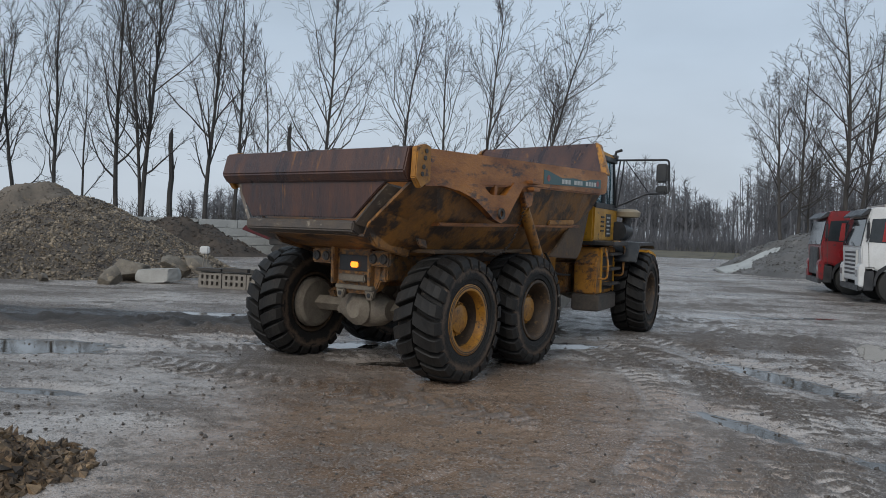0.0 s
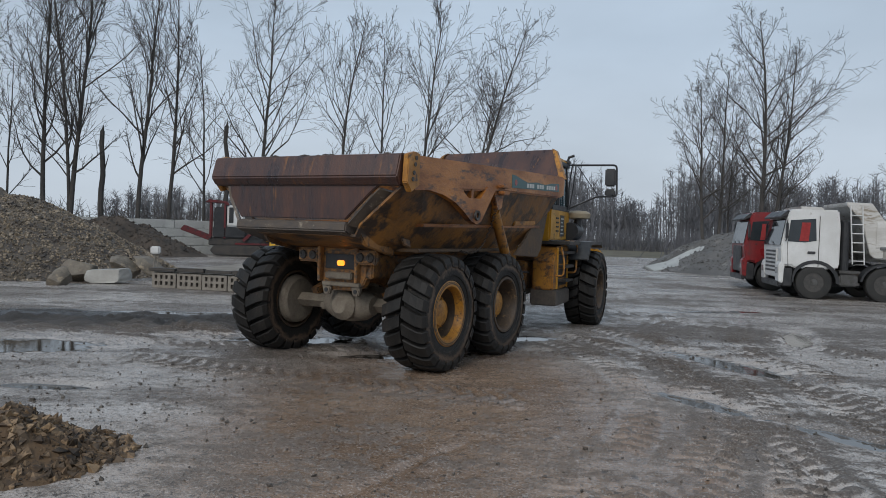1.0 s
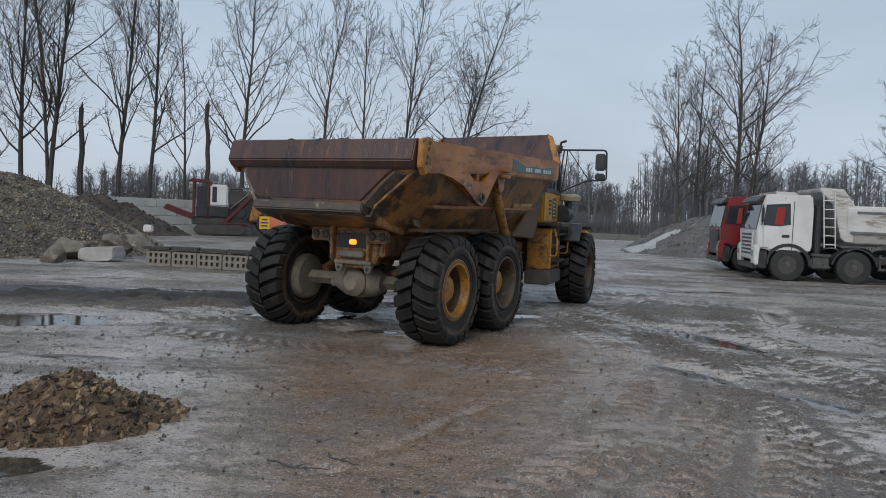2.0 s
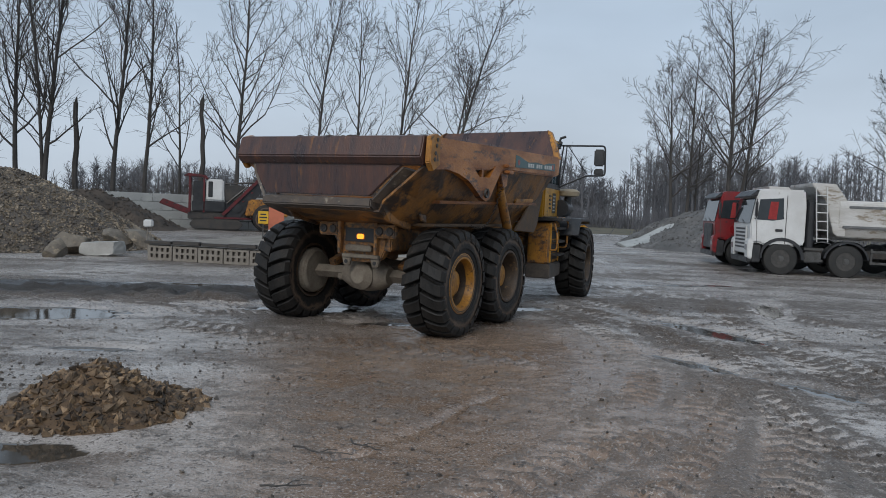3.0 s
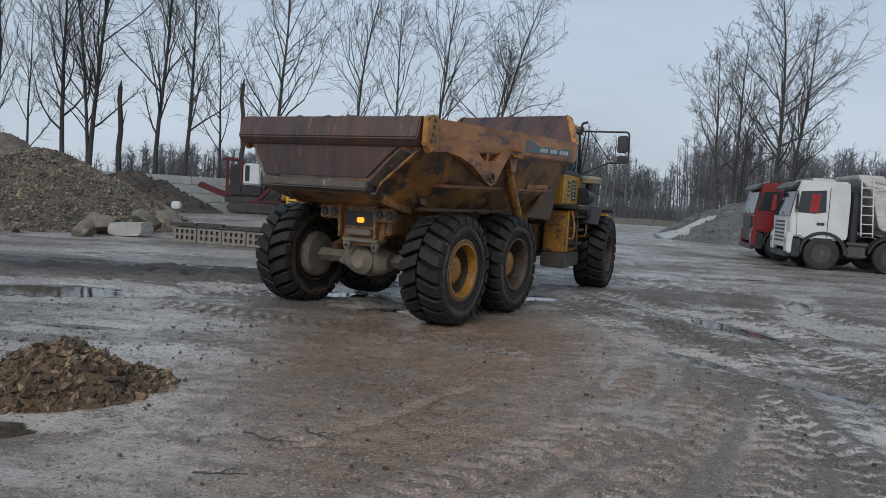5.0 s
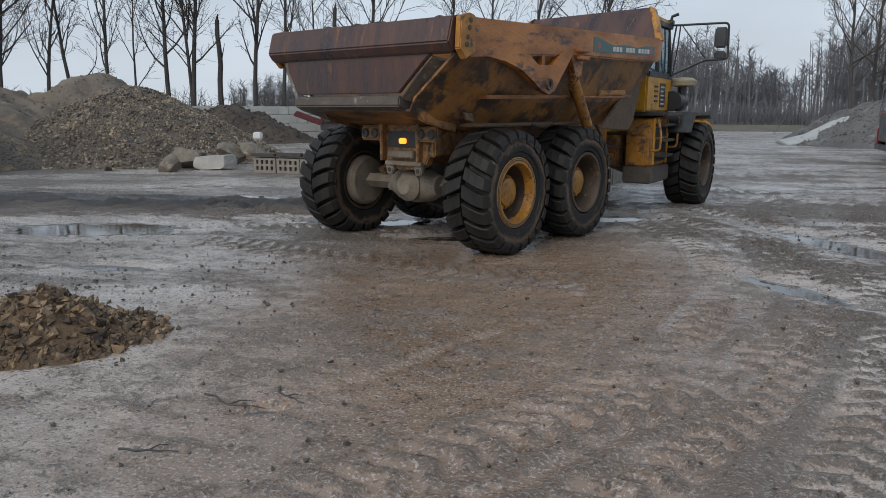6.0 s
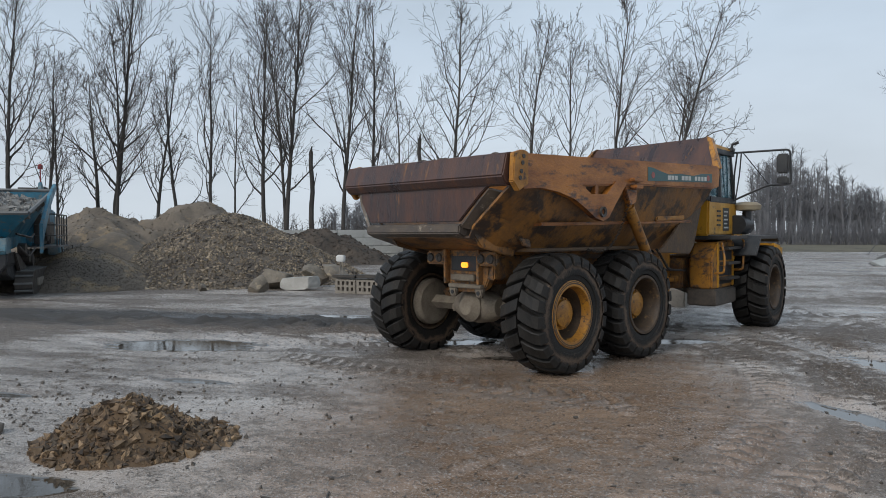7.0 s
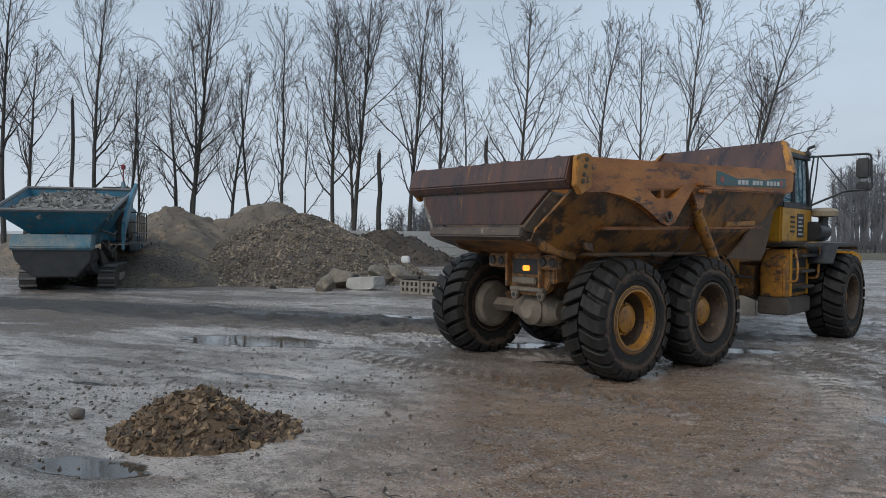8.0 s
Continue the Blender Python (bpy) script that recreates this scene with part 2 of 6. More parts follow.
def mud_ring(m, inner, outer, colour):
    """Dried mud on the tyre's sidewall, a ragged ring."""
    n, l = m.node_tree.nodes, m.node_tree.links
    p = n["Principled BSDF"]
    tc, flat, size = n.new("ShaderNodeTexCoord"), n.new("ShaderNodeVectorMath"), n.new("ShaderNodeVectorMath")
    flat.operation, size.operation = "MULTIPLY", "LENGTH"
    flat.inputs[1].default_value = (0, 1, 1)
    l.new(tc.outputs["Object"], flat.inputs[0])
    l.new(flat.outputs[0], size.inputs[0])
    no, add, up, down, both, mix = n.new("ShaderNodeTexNoise"), n.new("ShaderNodeMath"), n.new("ShaderNodeMapRange"), n.new("ShaderNodeMapRange"), n.new("ShaderNodeMath"), n.new("ShaderNodeMix")
    no.inputs["Scale"].default_value, no.inputs["Detail"].default_value, no.inputs["Roughness"].default_value = 2.6, 7.0, 0.7
    l.new(tc.outputs["Object"], no.inputs["Vector"])
    add.operation, both.operation = "MULTIPLY_ADD", "MULTIPLY"
    add.inputs[1].default_value = 0.34
    l.new(no.outputs[0], add.inputs[0])
    l.new(size.outputs["Value"], add.inputs[2])
    up.inputs["From Min"].default_value, up.inputs["From Max"].default_value = inner + 0.15, inner + 0.2
    down.inputs["From Min"].default_value, down.inputs["From Max"].default_value = outer + 0.2, outer + 0.16
    for r in (up, down):
        l.new(add.outputs[0], r.inputs["Value"])
    l.new(up.outputs[0], both.inputs[0])
    l.new(down.outputs[0], both.inputs[1])
    mix.data_type = "RGBA"
    mix.inputs[7].default_value = (*colour, 1)
    l.new(both.outputs[0], mix.inputs[0])
    l.new(p.inputs["Base Color"].links[0].from_socket, mix.inputs[6])
    l.new(mix.outputs[2], p.inputs["Base Color"])


mud_ring(M_TYRE, 0.545, 0.60, (0.11, 0.076, 0.054))
M_TRUCKTYRE = surface("truck_tyre_rubber", (0.012, 0.012, 0.012), (0.025, 0.024, 0.022), 0.7, 0.1, 5, 50, third=(0.06, 0.052, 0.045), third_at=0.68, bump=0.15)
M_RIM = surface("yellow_rim_paint", (0.43, 0.195, 0.024), (0.24, 0.105, 0.024), 0.42, 0.14, 5, 40, third=(0.085, 0.047, 0.026), third_at=0.58, bump=0.2)
M_RIMDARK = surface("muddy_shaded_rim", (0.04, 0.026, 0.018), (0.085, 0.055, 0.032), 0.6, 0.12, 5, 40, third=(0.19, 0.11, 0.045), third_at=0.62, bump=0.2)
M_BLACK = surface("black_plastic", (0.014, 0.015, 0.017), (0.028, 0.028, 0.03), 0.45, 0.12, 4, 40, bump=0.05)
M_DARK = surface("dark_oily_steel", (0.03, 0.028, 0.027), (0.06, 0.05, 0.042), 0.5, 0.15, 4, 40, bump=0.15)
M_FENDER = surface("grey_fender_plastic", (0.028, 0.03, 0.033), (0.05, 0.05, 0.05), 0.4, 0.1, 4, 40, third=(0.14, 0.12, 0.1), third_at=0.64, bump=0.1)
M_FLAP = surface("mud_splashed_flap", (0.05, 0.042, 0.036), (0.12, 0.095, 0.075), 0.8, 0.1, 2.2, 25, bump=0.2)
M_CREAM = surface("dusty_cream_plastic", (0.34, 0.28, 0.19), (0.24, 0.195, 0.13), 0.6, 0.1, 4, 40, bump=0.08)
M_TEAL = surface("teal_decal", (0.03, 0.085, 0.09), (0.045, 0.11, 0.11), 0.4, 0.08, 4, 40, third=(0.2, 0.1, 0.03), third_at=0.68, bump=0.02)
M_WHITE = surface("white_lettering", (0.55, 0.55, 0.52), (0.42, 0.42, 0.4), 0.5, 0.1, 6, 40, bump=0.02)
M_PINK = surface("faded_red_mark", (0.32, 0.09, 0.08), (0.25, 0.08, 0.07), 0.5, 0.1, 6, 40, bump=0.02)
M_GLASS = glass("tinted_cab_glass", (0.22, 0.34, 0.38))
M_MIRROR = surface("mirror_back", (0.02, 0.022, 0.025), (0.035, 0.035, 0.035), 0.35, 0.1, 5, 50, bump=0.03)
M_LAMP = glow("lit_amber_lamp", (1.0, 0.34, 0.03), 1.5)
M_BARK = surface("bare_bark", (0.040, 0.037, 0.035), (0.075, 0.068, 0.062), 0.9, 0.05, 1.2, 12, bump=0.4, stretch=(1, 1, 0.3))
M_TWIG = surface("bare_twigs", (0.048, 0.044, 0.041), (0.08, 0.072, 0.066), 0.9, 0.05, 0.6, 6, bump=0.0)
# bark made paler and bluer than the near trees, haze put into the colour
M_FARWOOD = surface("haze_tinted_wood", (0.105, 0.108, 0.12), (0.145, 0.145, 0.155), 1.0, 0.0, 0.1, 1, bump=0.0)
M_GRAVEL = surface("wet_gravel", (0.105, 0.083, 0.06), (0.06, 0.047, 0.036), 0.55, 0.14, 0.8, 16, third=(0.045, 0.036, 0.03), third_at=0.56, bump=0.6)
M_STONES = surface("crushed_stones", (0.21, 0.165, 0.112), (0.105, 0.082, 0.058), 0.5, 0.15, 1.0, 12, third=(0.055, 0.043, 0.034), third_at=0.55, bump=0.3, object_tint=0.75)
M_CLAYHEAP = surface("brown_soil", (0.075, 0.044, 0.022), (0.115, 0.07, 0.036), 0.8, 0.1, 3, 30, third=(0.05, 0.033, 0.02), third_at=0.55, bump=0.6)
M_HEAPSTONE = surface("sandstone_chips", (0.20, 0.132, 0.072), (0.075, 0.046, 0.025), 0.65, 0.15, 5, 40, third=(0.045, 0.028, 0.016), third_at=0.54, bump=0.3, object_tint=0.75)
M_PEBBLE = surface("muddy_pebbles", (0.1, 0.085, 0.07), (0.06, 0.05, 0.042), 0.5, 0.15, 5, 50, bump=0.3, object_tint=0.5)
M_SAND = surface("grey_sand", (0.15, 0.122, 0.094), (0.09, 0.076, 0.062), 0.85, 0.08, 0.45, 11, third=(0.21, 0.157, 0.10), third_at=0.58, bump=0.9)
M_GREYSAND = surface("light_grey_sand", (0.115, 0.112, 0.11), (0.075, 0.073, 0.071), 0.85, 0.08, 0.6, 9, third=(0.17, 0.166, 0.16), third_at=0.6, bump=0.5, stretch=(1, 1, 0.4))
M_DARKSOIL = surface("dark_peat_soil", (0.045, 0.036, 0.029), (0.075, 0.058, 0.045), 0.85, 0.1, 1.2, 12, third=(0.03, 0.026, 0.022), third_at=0.55, bump=0.7)
M_CONCRETE = surface("weathered_concrete", (0.36, 0.37, 0.36), (0.28, 0.29, 0.285), 0.8, 0.1, 1.0, 20, third=(0.2, 0.205, 0.2), third_at=0.62, bump=0.25)
M_OLDCONC = surface("muddy_concrete", (0.24, 0.215, 0.185), (0.16, 0.14, 0.115), 0.75, 0.12, 1.5, 22, third=(0.09, 0.075, 0.06), third_at=0.6, bump=0.35)
M_RUBBLE = surface("concrete_rubble", (0.23, 0.222, 0.21), (0.14, 0.134, 0.125), 0.85, 0.1, 2.0, 24, third=(0.09, 0.082, 0.072), third_at=0.58, bump=0.5, object_tint=0.5)
M_DARKRED = surface("weathered_dark_red_paint", (0.12, 0.012, 0.014), (0.075, 0.01, 0.012), 0.45, 0.14, 3, 30, third=(0.03, 0.02, 0.02), third_at=0.57, bump=0.1)
M_ROCK = surface("granite_boulder", (0.17, 0.145, 0.112), (0.085, 0.072, 0.058), 0.65, 0.14, 2.5, 26, third=(0.24, 0.19, 0.125), third_at=0.60, bump=0.8)
M_SLAB = surface("pale_stone_slab", (0.36, 0.35, 0.325), (0.28, 0.27, 0.25), 0.6, 0.12, 2.0, 26, bump=0.3)
M_BLUE = surface("blue_machine_paint", (0.013, 0.15, 0.235), (0.018, 0.10, 0.155), 0.45, 0.14, 2.2, 28, third=(0.10, 0.115, 0.115), third_at=0.57, bump=0.15)
M_DUSTBLUE = surface("dust_covered_blue_paint", (0.035, 0.14, 0.195), (0.19, 0.205, 0.20), 0.7, 0.12, 2.4, 25, third=(0.05, 0.055, 0.055), third_at=0.62, bump=0.2)
M_GREYSTEEL = surface("dusty_grey_steel", (0.1, 0.105, 0.11), (0.16, 0.16, 0.155), 0.6, 0.12, 3, 30, bump=0.15)
M_RED = surface("red_machine_paint", (0.22, 0.014, 0.016), (0.14, 0.012, 0.014), 0.38, 0.14, 2, 30, third=(0.05, 0.025, 0.025), third_at=0.60, bump=0.08)
M_CABWHITE = surface("white_truck_paint", (0.62, 0.62, 0.61), (0.52, 0.515, 0.50), 0.35, 0.1, 1.2, 25, third=(0.38, 0.36, 0.33), third_at=0.68, bump=0.03)
M_TIPPER = surface("stained_white_tipper", (0.56, 0.55, 0.53), (0.42, 0.40, 0.37), 0.45, 0.12, 1.4, 26, third=(0.24, 0.20, 0.15), third_at=0.575, stretch=(1, 0.45, 1.8), bump=0.08)
M_ALU = surface("dull_alloy", (0.11, 0.108, 0.105), (0.06, 0.057, 0.053), 0.5, 0.14, 5, 40, metal=0.5, bump=0.15)
M_RIMDIRT = surface("dirty_steel_rim", (0.03, 0.029, 0.028), (0.065, 0.06, 0.055), 0.7, 0.12, 6, 40, bump=0.2)
M_ORANGE = surface("faded_orange_board", (0.55, 0.17, 0.09), (0.47, 0.14, 0.08), 0.6, 0.1, 3, 30, bump=0.05)
M_SIGN = surface("yellow_sign", (0.65, 0.38, 0.02), (0.58, 0.33, 0.02), 0.5, 0.1, 4, 40, bump=0.02)
M_GRASS = surface("winter_grass", (0.088, 0.08, 0.05), (0.115, 0.1, 0.068), 0.95, 0.05, 0.2, 4, third=(0.06, 0.052, 0.04), third_at=0.55, bump=0.4, position=True)
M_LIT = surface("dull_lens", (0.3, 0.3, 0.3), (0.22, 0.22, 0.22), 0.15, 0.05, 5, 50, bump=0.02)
M_SEAT = surface("dark_seat_fabric", (0.03, 0.03, 0.033), (0.05, 0.05, 0.05), 0.9, 0.05, 8, 80, bump=0.1)
M_REDSEAT = surface("red_curtain_fabric", (0.3, 0.03, 0.03), (0.22, 0.025, 0.025), 0.9, 0.05, 8, 80, bump=0.1)


# ---- mesh helpers ----
def mesh_of(name, bm, material, smooth=False):
    me = bpy.data.meshes.new(name)
    bmesh.ops.recalc_face_normals(bm, faces=bm.faces)
    bm.to_mesh(me)
    bm.free()
    me.materials.append(material)
    if smooth:
        me.polygons.foreach_set("use_smooth", [True] * len(me.polygons))
        me.set_sharp_from_angle(angle=radians(35))
    return me


def part(name, bm, material, parent, label="", smooth=False):
    ob = new(name, mesh_of(name, bm, material, smooth))
    ob.parent = parent
    return tagged(ob, label)


def thing(name, label, category, m=None, group="", kind=""):
    ob = new(name)
    ob.empty_display_size = 0.2
    if m is not None:
        ob.matrix_basis = m
    return tagged(ob, label, category, group, kind)


def solid(name, bm, material, label, category, m=None, group="", kind="", smooth=False):
    ob = new(name, mesh_of(name, bm, material, smooth))
    if m is not None:
        ob.matrix_basis = m
    return tagged(ob, label, category, group, kind)


def box(bm, x0, x1, y0, y1, z0, z1, bevel=0.0, m=None):
    r = bmesh.ops.create_cube(bm, size=1.0, matrix=Matrix.Translation(((x0 + x1) / 2, (y0 + y1) / 2, (z0 + z1) / 2)) @ Matrix.Diagonal((abs(x1 - x0), abs(y1 - y0), abs(z1 - z0), 1)))
    vs = r["verts"]
    if bevel:
        es = list({e for v in vs for e in v.link_edges})
        rb = bmesh.ops.bevel(bm, geom=es, offset=bevel, segments=2, affect="EDGES")
        vs = list({v for f in rb["faces"] for v in f.verts} | {v for v in vs if v.is_valid})
    if m is not None:
        bmesh.ops.transform(bm, matrix=m, verts=[v for v in vs if v.is_valid])
    return vs


def prism(bm, outline, axis, a, b, bevel=0.0):
    """An outline of (u, v) pairs, pushed along an axis from a to b. axis x: u is y; y: u is x; z: u, v are x, y."""
    def at(u, v, w):
        return {"x": (w, u, v), "y": (u, w, v), "z": (u, v, w)}[axis]
    lo, hi = [bm.verts.new(at(u, v, a)) for u, v in outline], [bm.verts.new(at(u, v, b)) for u, v in outline]
    k = len(outline)
    fs = [bm.faces.new(lo), bm.faces.new(hi[::-1])] + [bm.faces.new((lo[i], hi[i], hi[(i + 1) % k], lo[(i + 1) % k])) for i in range(k)]
    if bevel:
        es = list({e for f in fs for e in f.edges})
        bmesh.ops.recalc_face_normals(bm, faces=fs)
        bmesh.ops.bevel(bm, geom=es, offset=bevel, segments=2, affect="EDGES", clamp_overlap=True)
    return fs


def tube(bm, pts, r, n=8, r2=None, caps=True):
    """A round bar through points, which may taper."""
    pts = [Vector(p) for p in pts]
    rings, up = [], None
    for i, p in enumerate(pts):
        d = (pts[min(i + 1, len(pts) - 1)] - pts[max(i - 1, 0)]).normalized()
        if up is None:
            up = Vector((0, 0, 1)) if abs(d.z) < 0.9 else Vector((1, 0, 0))
        a = d.cross(up).normalized()
        b = a.cross(d).normalized()
        up = b
        rad = r if r2 is None else r + (r2 - r) * i / max(1, len(pts) - 1)
        rings.append([bm.verts.new(p + rad * (math.cos(t) * a + math.sin(t) * b)) for t in (2 * math.pi * k / n for k in range(n))])
    for q, w in zip(rings, rings[1:]):
        for k in range(n):
            bm.faces.new((q[k], q[(k + 1) % n], w[(k + 1) % n], w[k]))
    if caps:
        bm.faces.new(rings[0][::-1])
        bm.faces.new(rings[-1])


def lathe(bm, profile, n=32, axis="x", centre=(0, 0, 0), closed=False):
    """Turns a profile of (along, radius) pairs round an axis."""
    c = Vector(centre)
    rings = []
    for w, r in profile:
        ring = []
        for k in range(n):
            t = 2 * math.pi * k / n
            u, v = r * math.cos(t), r * math.sin(t)
            ring.append(bm.verts.new(c + Vector({"x": (w, u, v), "y": (u, w, v), "z": (u, v, w)}[axis])))
        rings.append(ring)
    pairs = list(zip(rings, rings[1:])) + ([(rings[-1], rings[0])] if closed else [])
    for q, w in pairs:
        for k in range(n):
            bm.faces.new((q[k], q[(k + 1) % n], w[(k + 1) % n], w[k]))
    if not closed:
        for ring in (rings[0], rings[-1]):
            bm.faces.new(ring)


def rounded(points, r=0.05, steps=3):
    """Rounds the corners of a path of points."""
    pts = [Vector(p) for p in points]
    out = [pts[0]]
    for a, b, c in zip(pts, pts[1:], pts[2:]):
        p, q = b + (a - b).normalized() * r, b + (c - b).normalized() * r
        for k in range(steps + 1):
            t = k / steps
            out.append((1 - t) ** 2 * p + 2 * t * (1 - t) * b + t * t * q)
    return out + [pts[-1]]


def lattice(seed):
    return np.random.RandomState(seed).rand(257, 257)


LATTICE = lattice(3)


def value_noise(x, y):
    x, y = np.mod(x, 256), np.mod(y, 256)
    i, j = np.floor(x).astype(int), np.floor(y).astype(int)
    u, v = x - i, y - j
    u, v = u * u * (3 - 2 * u), v * v * (3 - 2 * v)
    a, b, c, d = LATTICE[i, j], LATTICE[i + 1, j], LATTICE[i, j + 1], LATTICE[i + 1, j + 1]
    return (a * (1 - u) + b * u) * (1 - v) + (c * (1 - u) + d * u) * v - 0.5


def fractal(x, y, octaves=4, gain=0.5):
    out, amp = 0, 1.0
    for k in range(octaves):
        out = out + amp * value_noise(x * 2 ** k + 17.3 * k + 40, y * 2 ** k + 9.1 * k + 60)
        amp *= gain
    return out


def grid_mesh(name, xs, ys, height, material):
    gx, gy = np.meshgrid(xs, ys)
    gz = height(gx, gy)
    co = np.stack([gx, gy, gz], -1).reshape(-1, 3)
    w, h = len(xs), len(ys)
    k = (np.arange(h - 1)[:, None] * w + np.arange(w - 1)[None]).ravel()
    faces = np.stack([k, k + 1, k + w + 1, k + w], -1)
    me = bpy.data.meshes.new(name)
    me.vertices.add(len(co))
    me.vertices.foreach_set("co", co.ravel())
    me.loops.add(faces.size)
    me.loops.foreach_set("vertex_index", faces.ravel())
    me.polygons.add(len(faces))
    me.polygons.foreach_set("loop_start", np.arange(0, faces.size, 4))
    me.polygons.foreach_set("use_smooth", np.ones(len(faces), bool))
    me.update()
    me.validate()
    me.materials.append(material)
    return me


def raw_mesh(name, co, faces, material, smooth=False):
    me = bpy.data.meshes.new(name)
    me.from_pydata([tuple(c) for c in co], [], [tuple(f) for f in faces])
    me.materials.append(material)
    if smooth:
        me.polygons.foreach_set("use_smooth", [True] * len(me.polygons))
    me.update()
    return me


STONE_F = np.array([(0, 2, 4), (2, 1, 4), (1, 3, 4), (3, 0, 4), (2, 0, 5), (1, 2, 5), (3, 1, 5), (0, 3, 5)])
STONE_V = np.array([(1, 0, 0), (-1, 0, 0), (0, 1, 0), (0, -1, 0), (0, 0, 1), (0, 0, -1)], float)


def stones_mesh(name, places, sizes, seed, material):
    """Many rough chips, each turned and squashed in its own way."""
    rnd = np.random.RandomState(seed)
    n = len(places)
    v = STONE_V[None] * (0.55 + 0.9 * rnd.rand(n, 6, 1)) * (0.6 + 0.7 * rnd.rand(n, 1, 3))
    q = rnd.randn(n, 4)
    q /= np.linalg.norm(q, axis=1, keepdims=True)
    a, b, c, d = q.T
    R = np.stack([1 - 2 * (c * c + d * d), 2 * (b * c - a * d), 2 * (b * d + a * c), 2 * (b * c + a * d), 1 - 2 * (b * b + d * d), 2 * (c * d - a * b), 2 * (b * d - a * c), 2 * (c * d + a * b), 1 - 2 * (b * b + c * c)], -1).reshape(n, 3, 3)
    v = np.einsum("nij,nkj->nki", R, v) * np.asarray(sizes)[:, None, None] + np.asarray(places)[:, None]
    faces = (STONE_F[None] + 6 * np.arange(n)[:, None, None]).reshape(-1, 3)
    return raw_mesh(name, v.reshape(-1, 3), faces, material)


# ---- ground ----
TRACKS = [  # curved wheel tracks: centre of the arc, radius, first and last angle, width
    (-5.7, 8.84, 7.38, -62, 26, 0.42), (-5.7, 8.84, 8.1, -52, 30, 0.36), (-3.2, 8.94, 5.75, -50, 40, 0.45), (-8.5, 9.6, 11.5, -40, 12, 0.45), (-6.2, 9.2, 10.4, -48, 16, 0.45), (30.2, 6.7, 27.9, 160, 200, 0.5), (30.2, 6.7, 26.6, 160, 200, 0.5),
    (-20.0, 2.0, 24.9, -12, 42, 0.6), (-20.0, 2.0, 27.4, -12, 38, 0.6), (3.0, 26.0, 18.5, 195, 262, 0.6), (3.0, 26.0, 16.6, 190, 250, 0.6), (0.0, -30.0, 42.5, 92, 118, 0.55), (0.0, -30.0, 40.4, 92, 118, 0.55),
]
PUDDLES = [(-1.2, 4.38, 0.13, 0.06, 25), (-6.3, 9.6, 1.5, 0.75, 10), (-3.4, 4.2, 0.6, 0.24, 10), (-4.4, 7.4, 0.5, 0.16, 0), (-8.0, 12.2, 1.5, 0.35, 8), (2.3, 8.0, 0.8, 0.22, -55), (3.2, 6.9, 0.5, 0.2, -55),
           (3.3, 10.6, 1.5, 0.35, -60), (5.5, 13.5, 1.6, 0.3, 70), (-3.2, 11.0, 1.4, 0.5, 12), (-5.6, 13.6, 1.6, 0.4, 8), (0.6, 12.2, 0.7, 0.35, 20), (7.5, 24, 2.4, 0.4, 10), (9, 33, 3.5, 0.6, 5), (6, 41, 5, 0.8, 0), (5.5, 18, 2.2, 0.4, 20),
           (4.1, 5.4, 0.5, 0.22, -45), (-1.5, 9.9, 0.5, 0.25, 15), (-5.8, 6.2, 0.35, 0.12, 0)]


def ground_height(x, y):
    far = np.clip(1.6 - np.hypot(x, y - 8) / 26, 0.12, 1)
    h = 0.016 * fractal(x * 0.35, y * 0.5, 3) + far * (0.008 * fractal(x * 0.9 + 0.25 * y, y * 1.6, 3) + 0.010 * fractal(x * 6.5, y * 8.0, 3, 0.65) + 0.030 * np.clip(fractal(x * 3.2 + 9, y * 4.4, 4, 0.7) - 0.18, 0, 1) + 0.012 * np.abs(fractal(x * 9, y * 12, 2)))
    for cx, cy, rad, a0, a1, w in TRACKS:
        d = np.hypot(x - cx, y - cy) - rad + 0.12 * value_noise(x * 0.4, y * 0.4)
        a = np.degrees(np.arctan2(y - cy, x - cx)) % 360
        lo, hi = a0 % 360, a1 % 360
        on = ((a >= lo) & (a <= hi)) if lo < hi else ((a >= lo) | (a <= hi))
        inside = on * np.clip((w / 2 - np.abs(d)) / 0.07, 0, 1)
        along = np.radians(a) * rad
        lug = np.clip(np.sin((along + 0.6 * np.abs(d)) * 2 * math.pi / 0.2) * 2.6, -1, 1)
        worn = np.clip(0.8 + 1.8 * value_noise(x * 0.9 + 5, y * 0.9), 0, 1)
        h = h + inside * worn * (0.002 + 0.018 * lug) + on * worn * 0.014 * np.exp(-((np.abs(d) - w / 2 - 0.06) / 0.06) ** 2)
    # a groove of brown water and a rut of dark churned soil
    t = (x + 0.55) * 0.57 + (y - 5.35) * 0.82
    s = (x + 0.55) * 0.82 - (y - 5.35) * 0.57
    h = h - 0.034 * np.exp(-((s + 0.05 * np.sin(t * 3)) / 0.05) ** 2) * np.exp(-(t / 0.95) ** 4) * (0.8 + 0.8 * value_noise(t * 3 + 7, t * 0.0))
    churn = np.exp(-((y - 12.6 - 0.16 * x) / 1.2) ** 2) * (x < -2) * np.clip((-2 - x) / 2, 0, 1)
    h = h + churn * (0.26 * np.abs(fractal(x * 1.5, y * 3.5, 4)) - 0.01)
    for px, py, a, b, turn in PUDDLES:
        c, q = math.cos(radians(turn)), math.sin(radians(turn))
        u, v = ((x - px) * c + (y - py) * q) / a, (-(x - px) * q + (y - py) * c) / b
        h = h - 0.10 * np.exp(-(u * u + v * v) ** 1.3)
    return np.maximum(h, WATER)


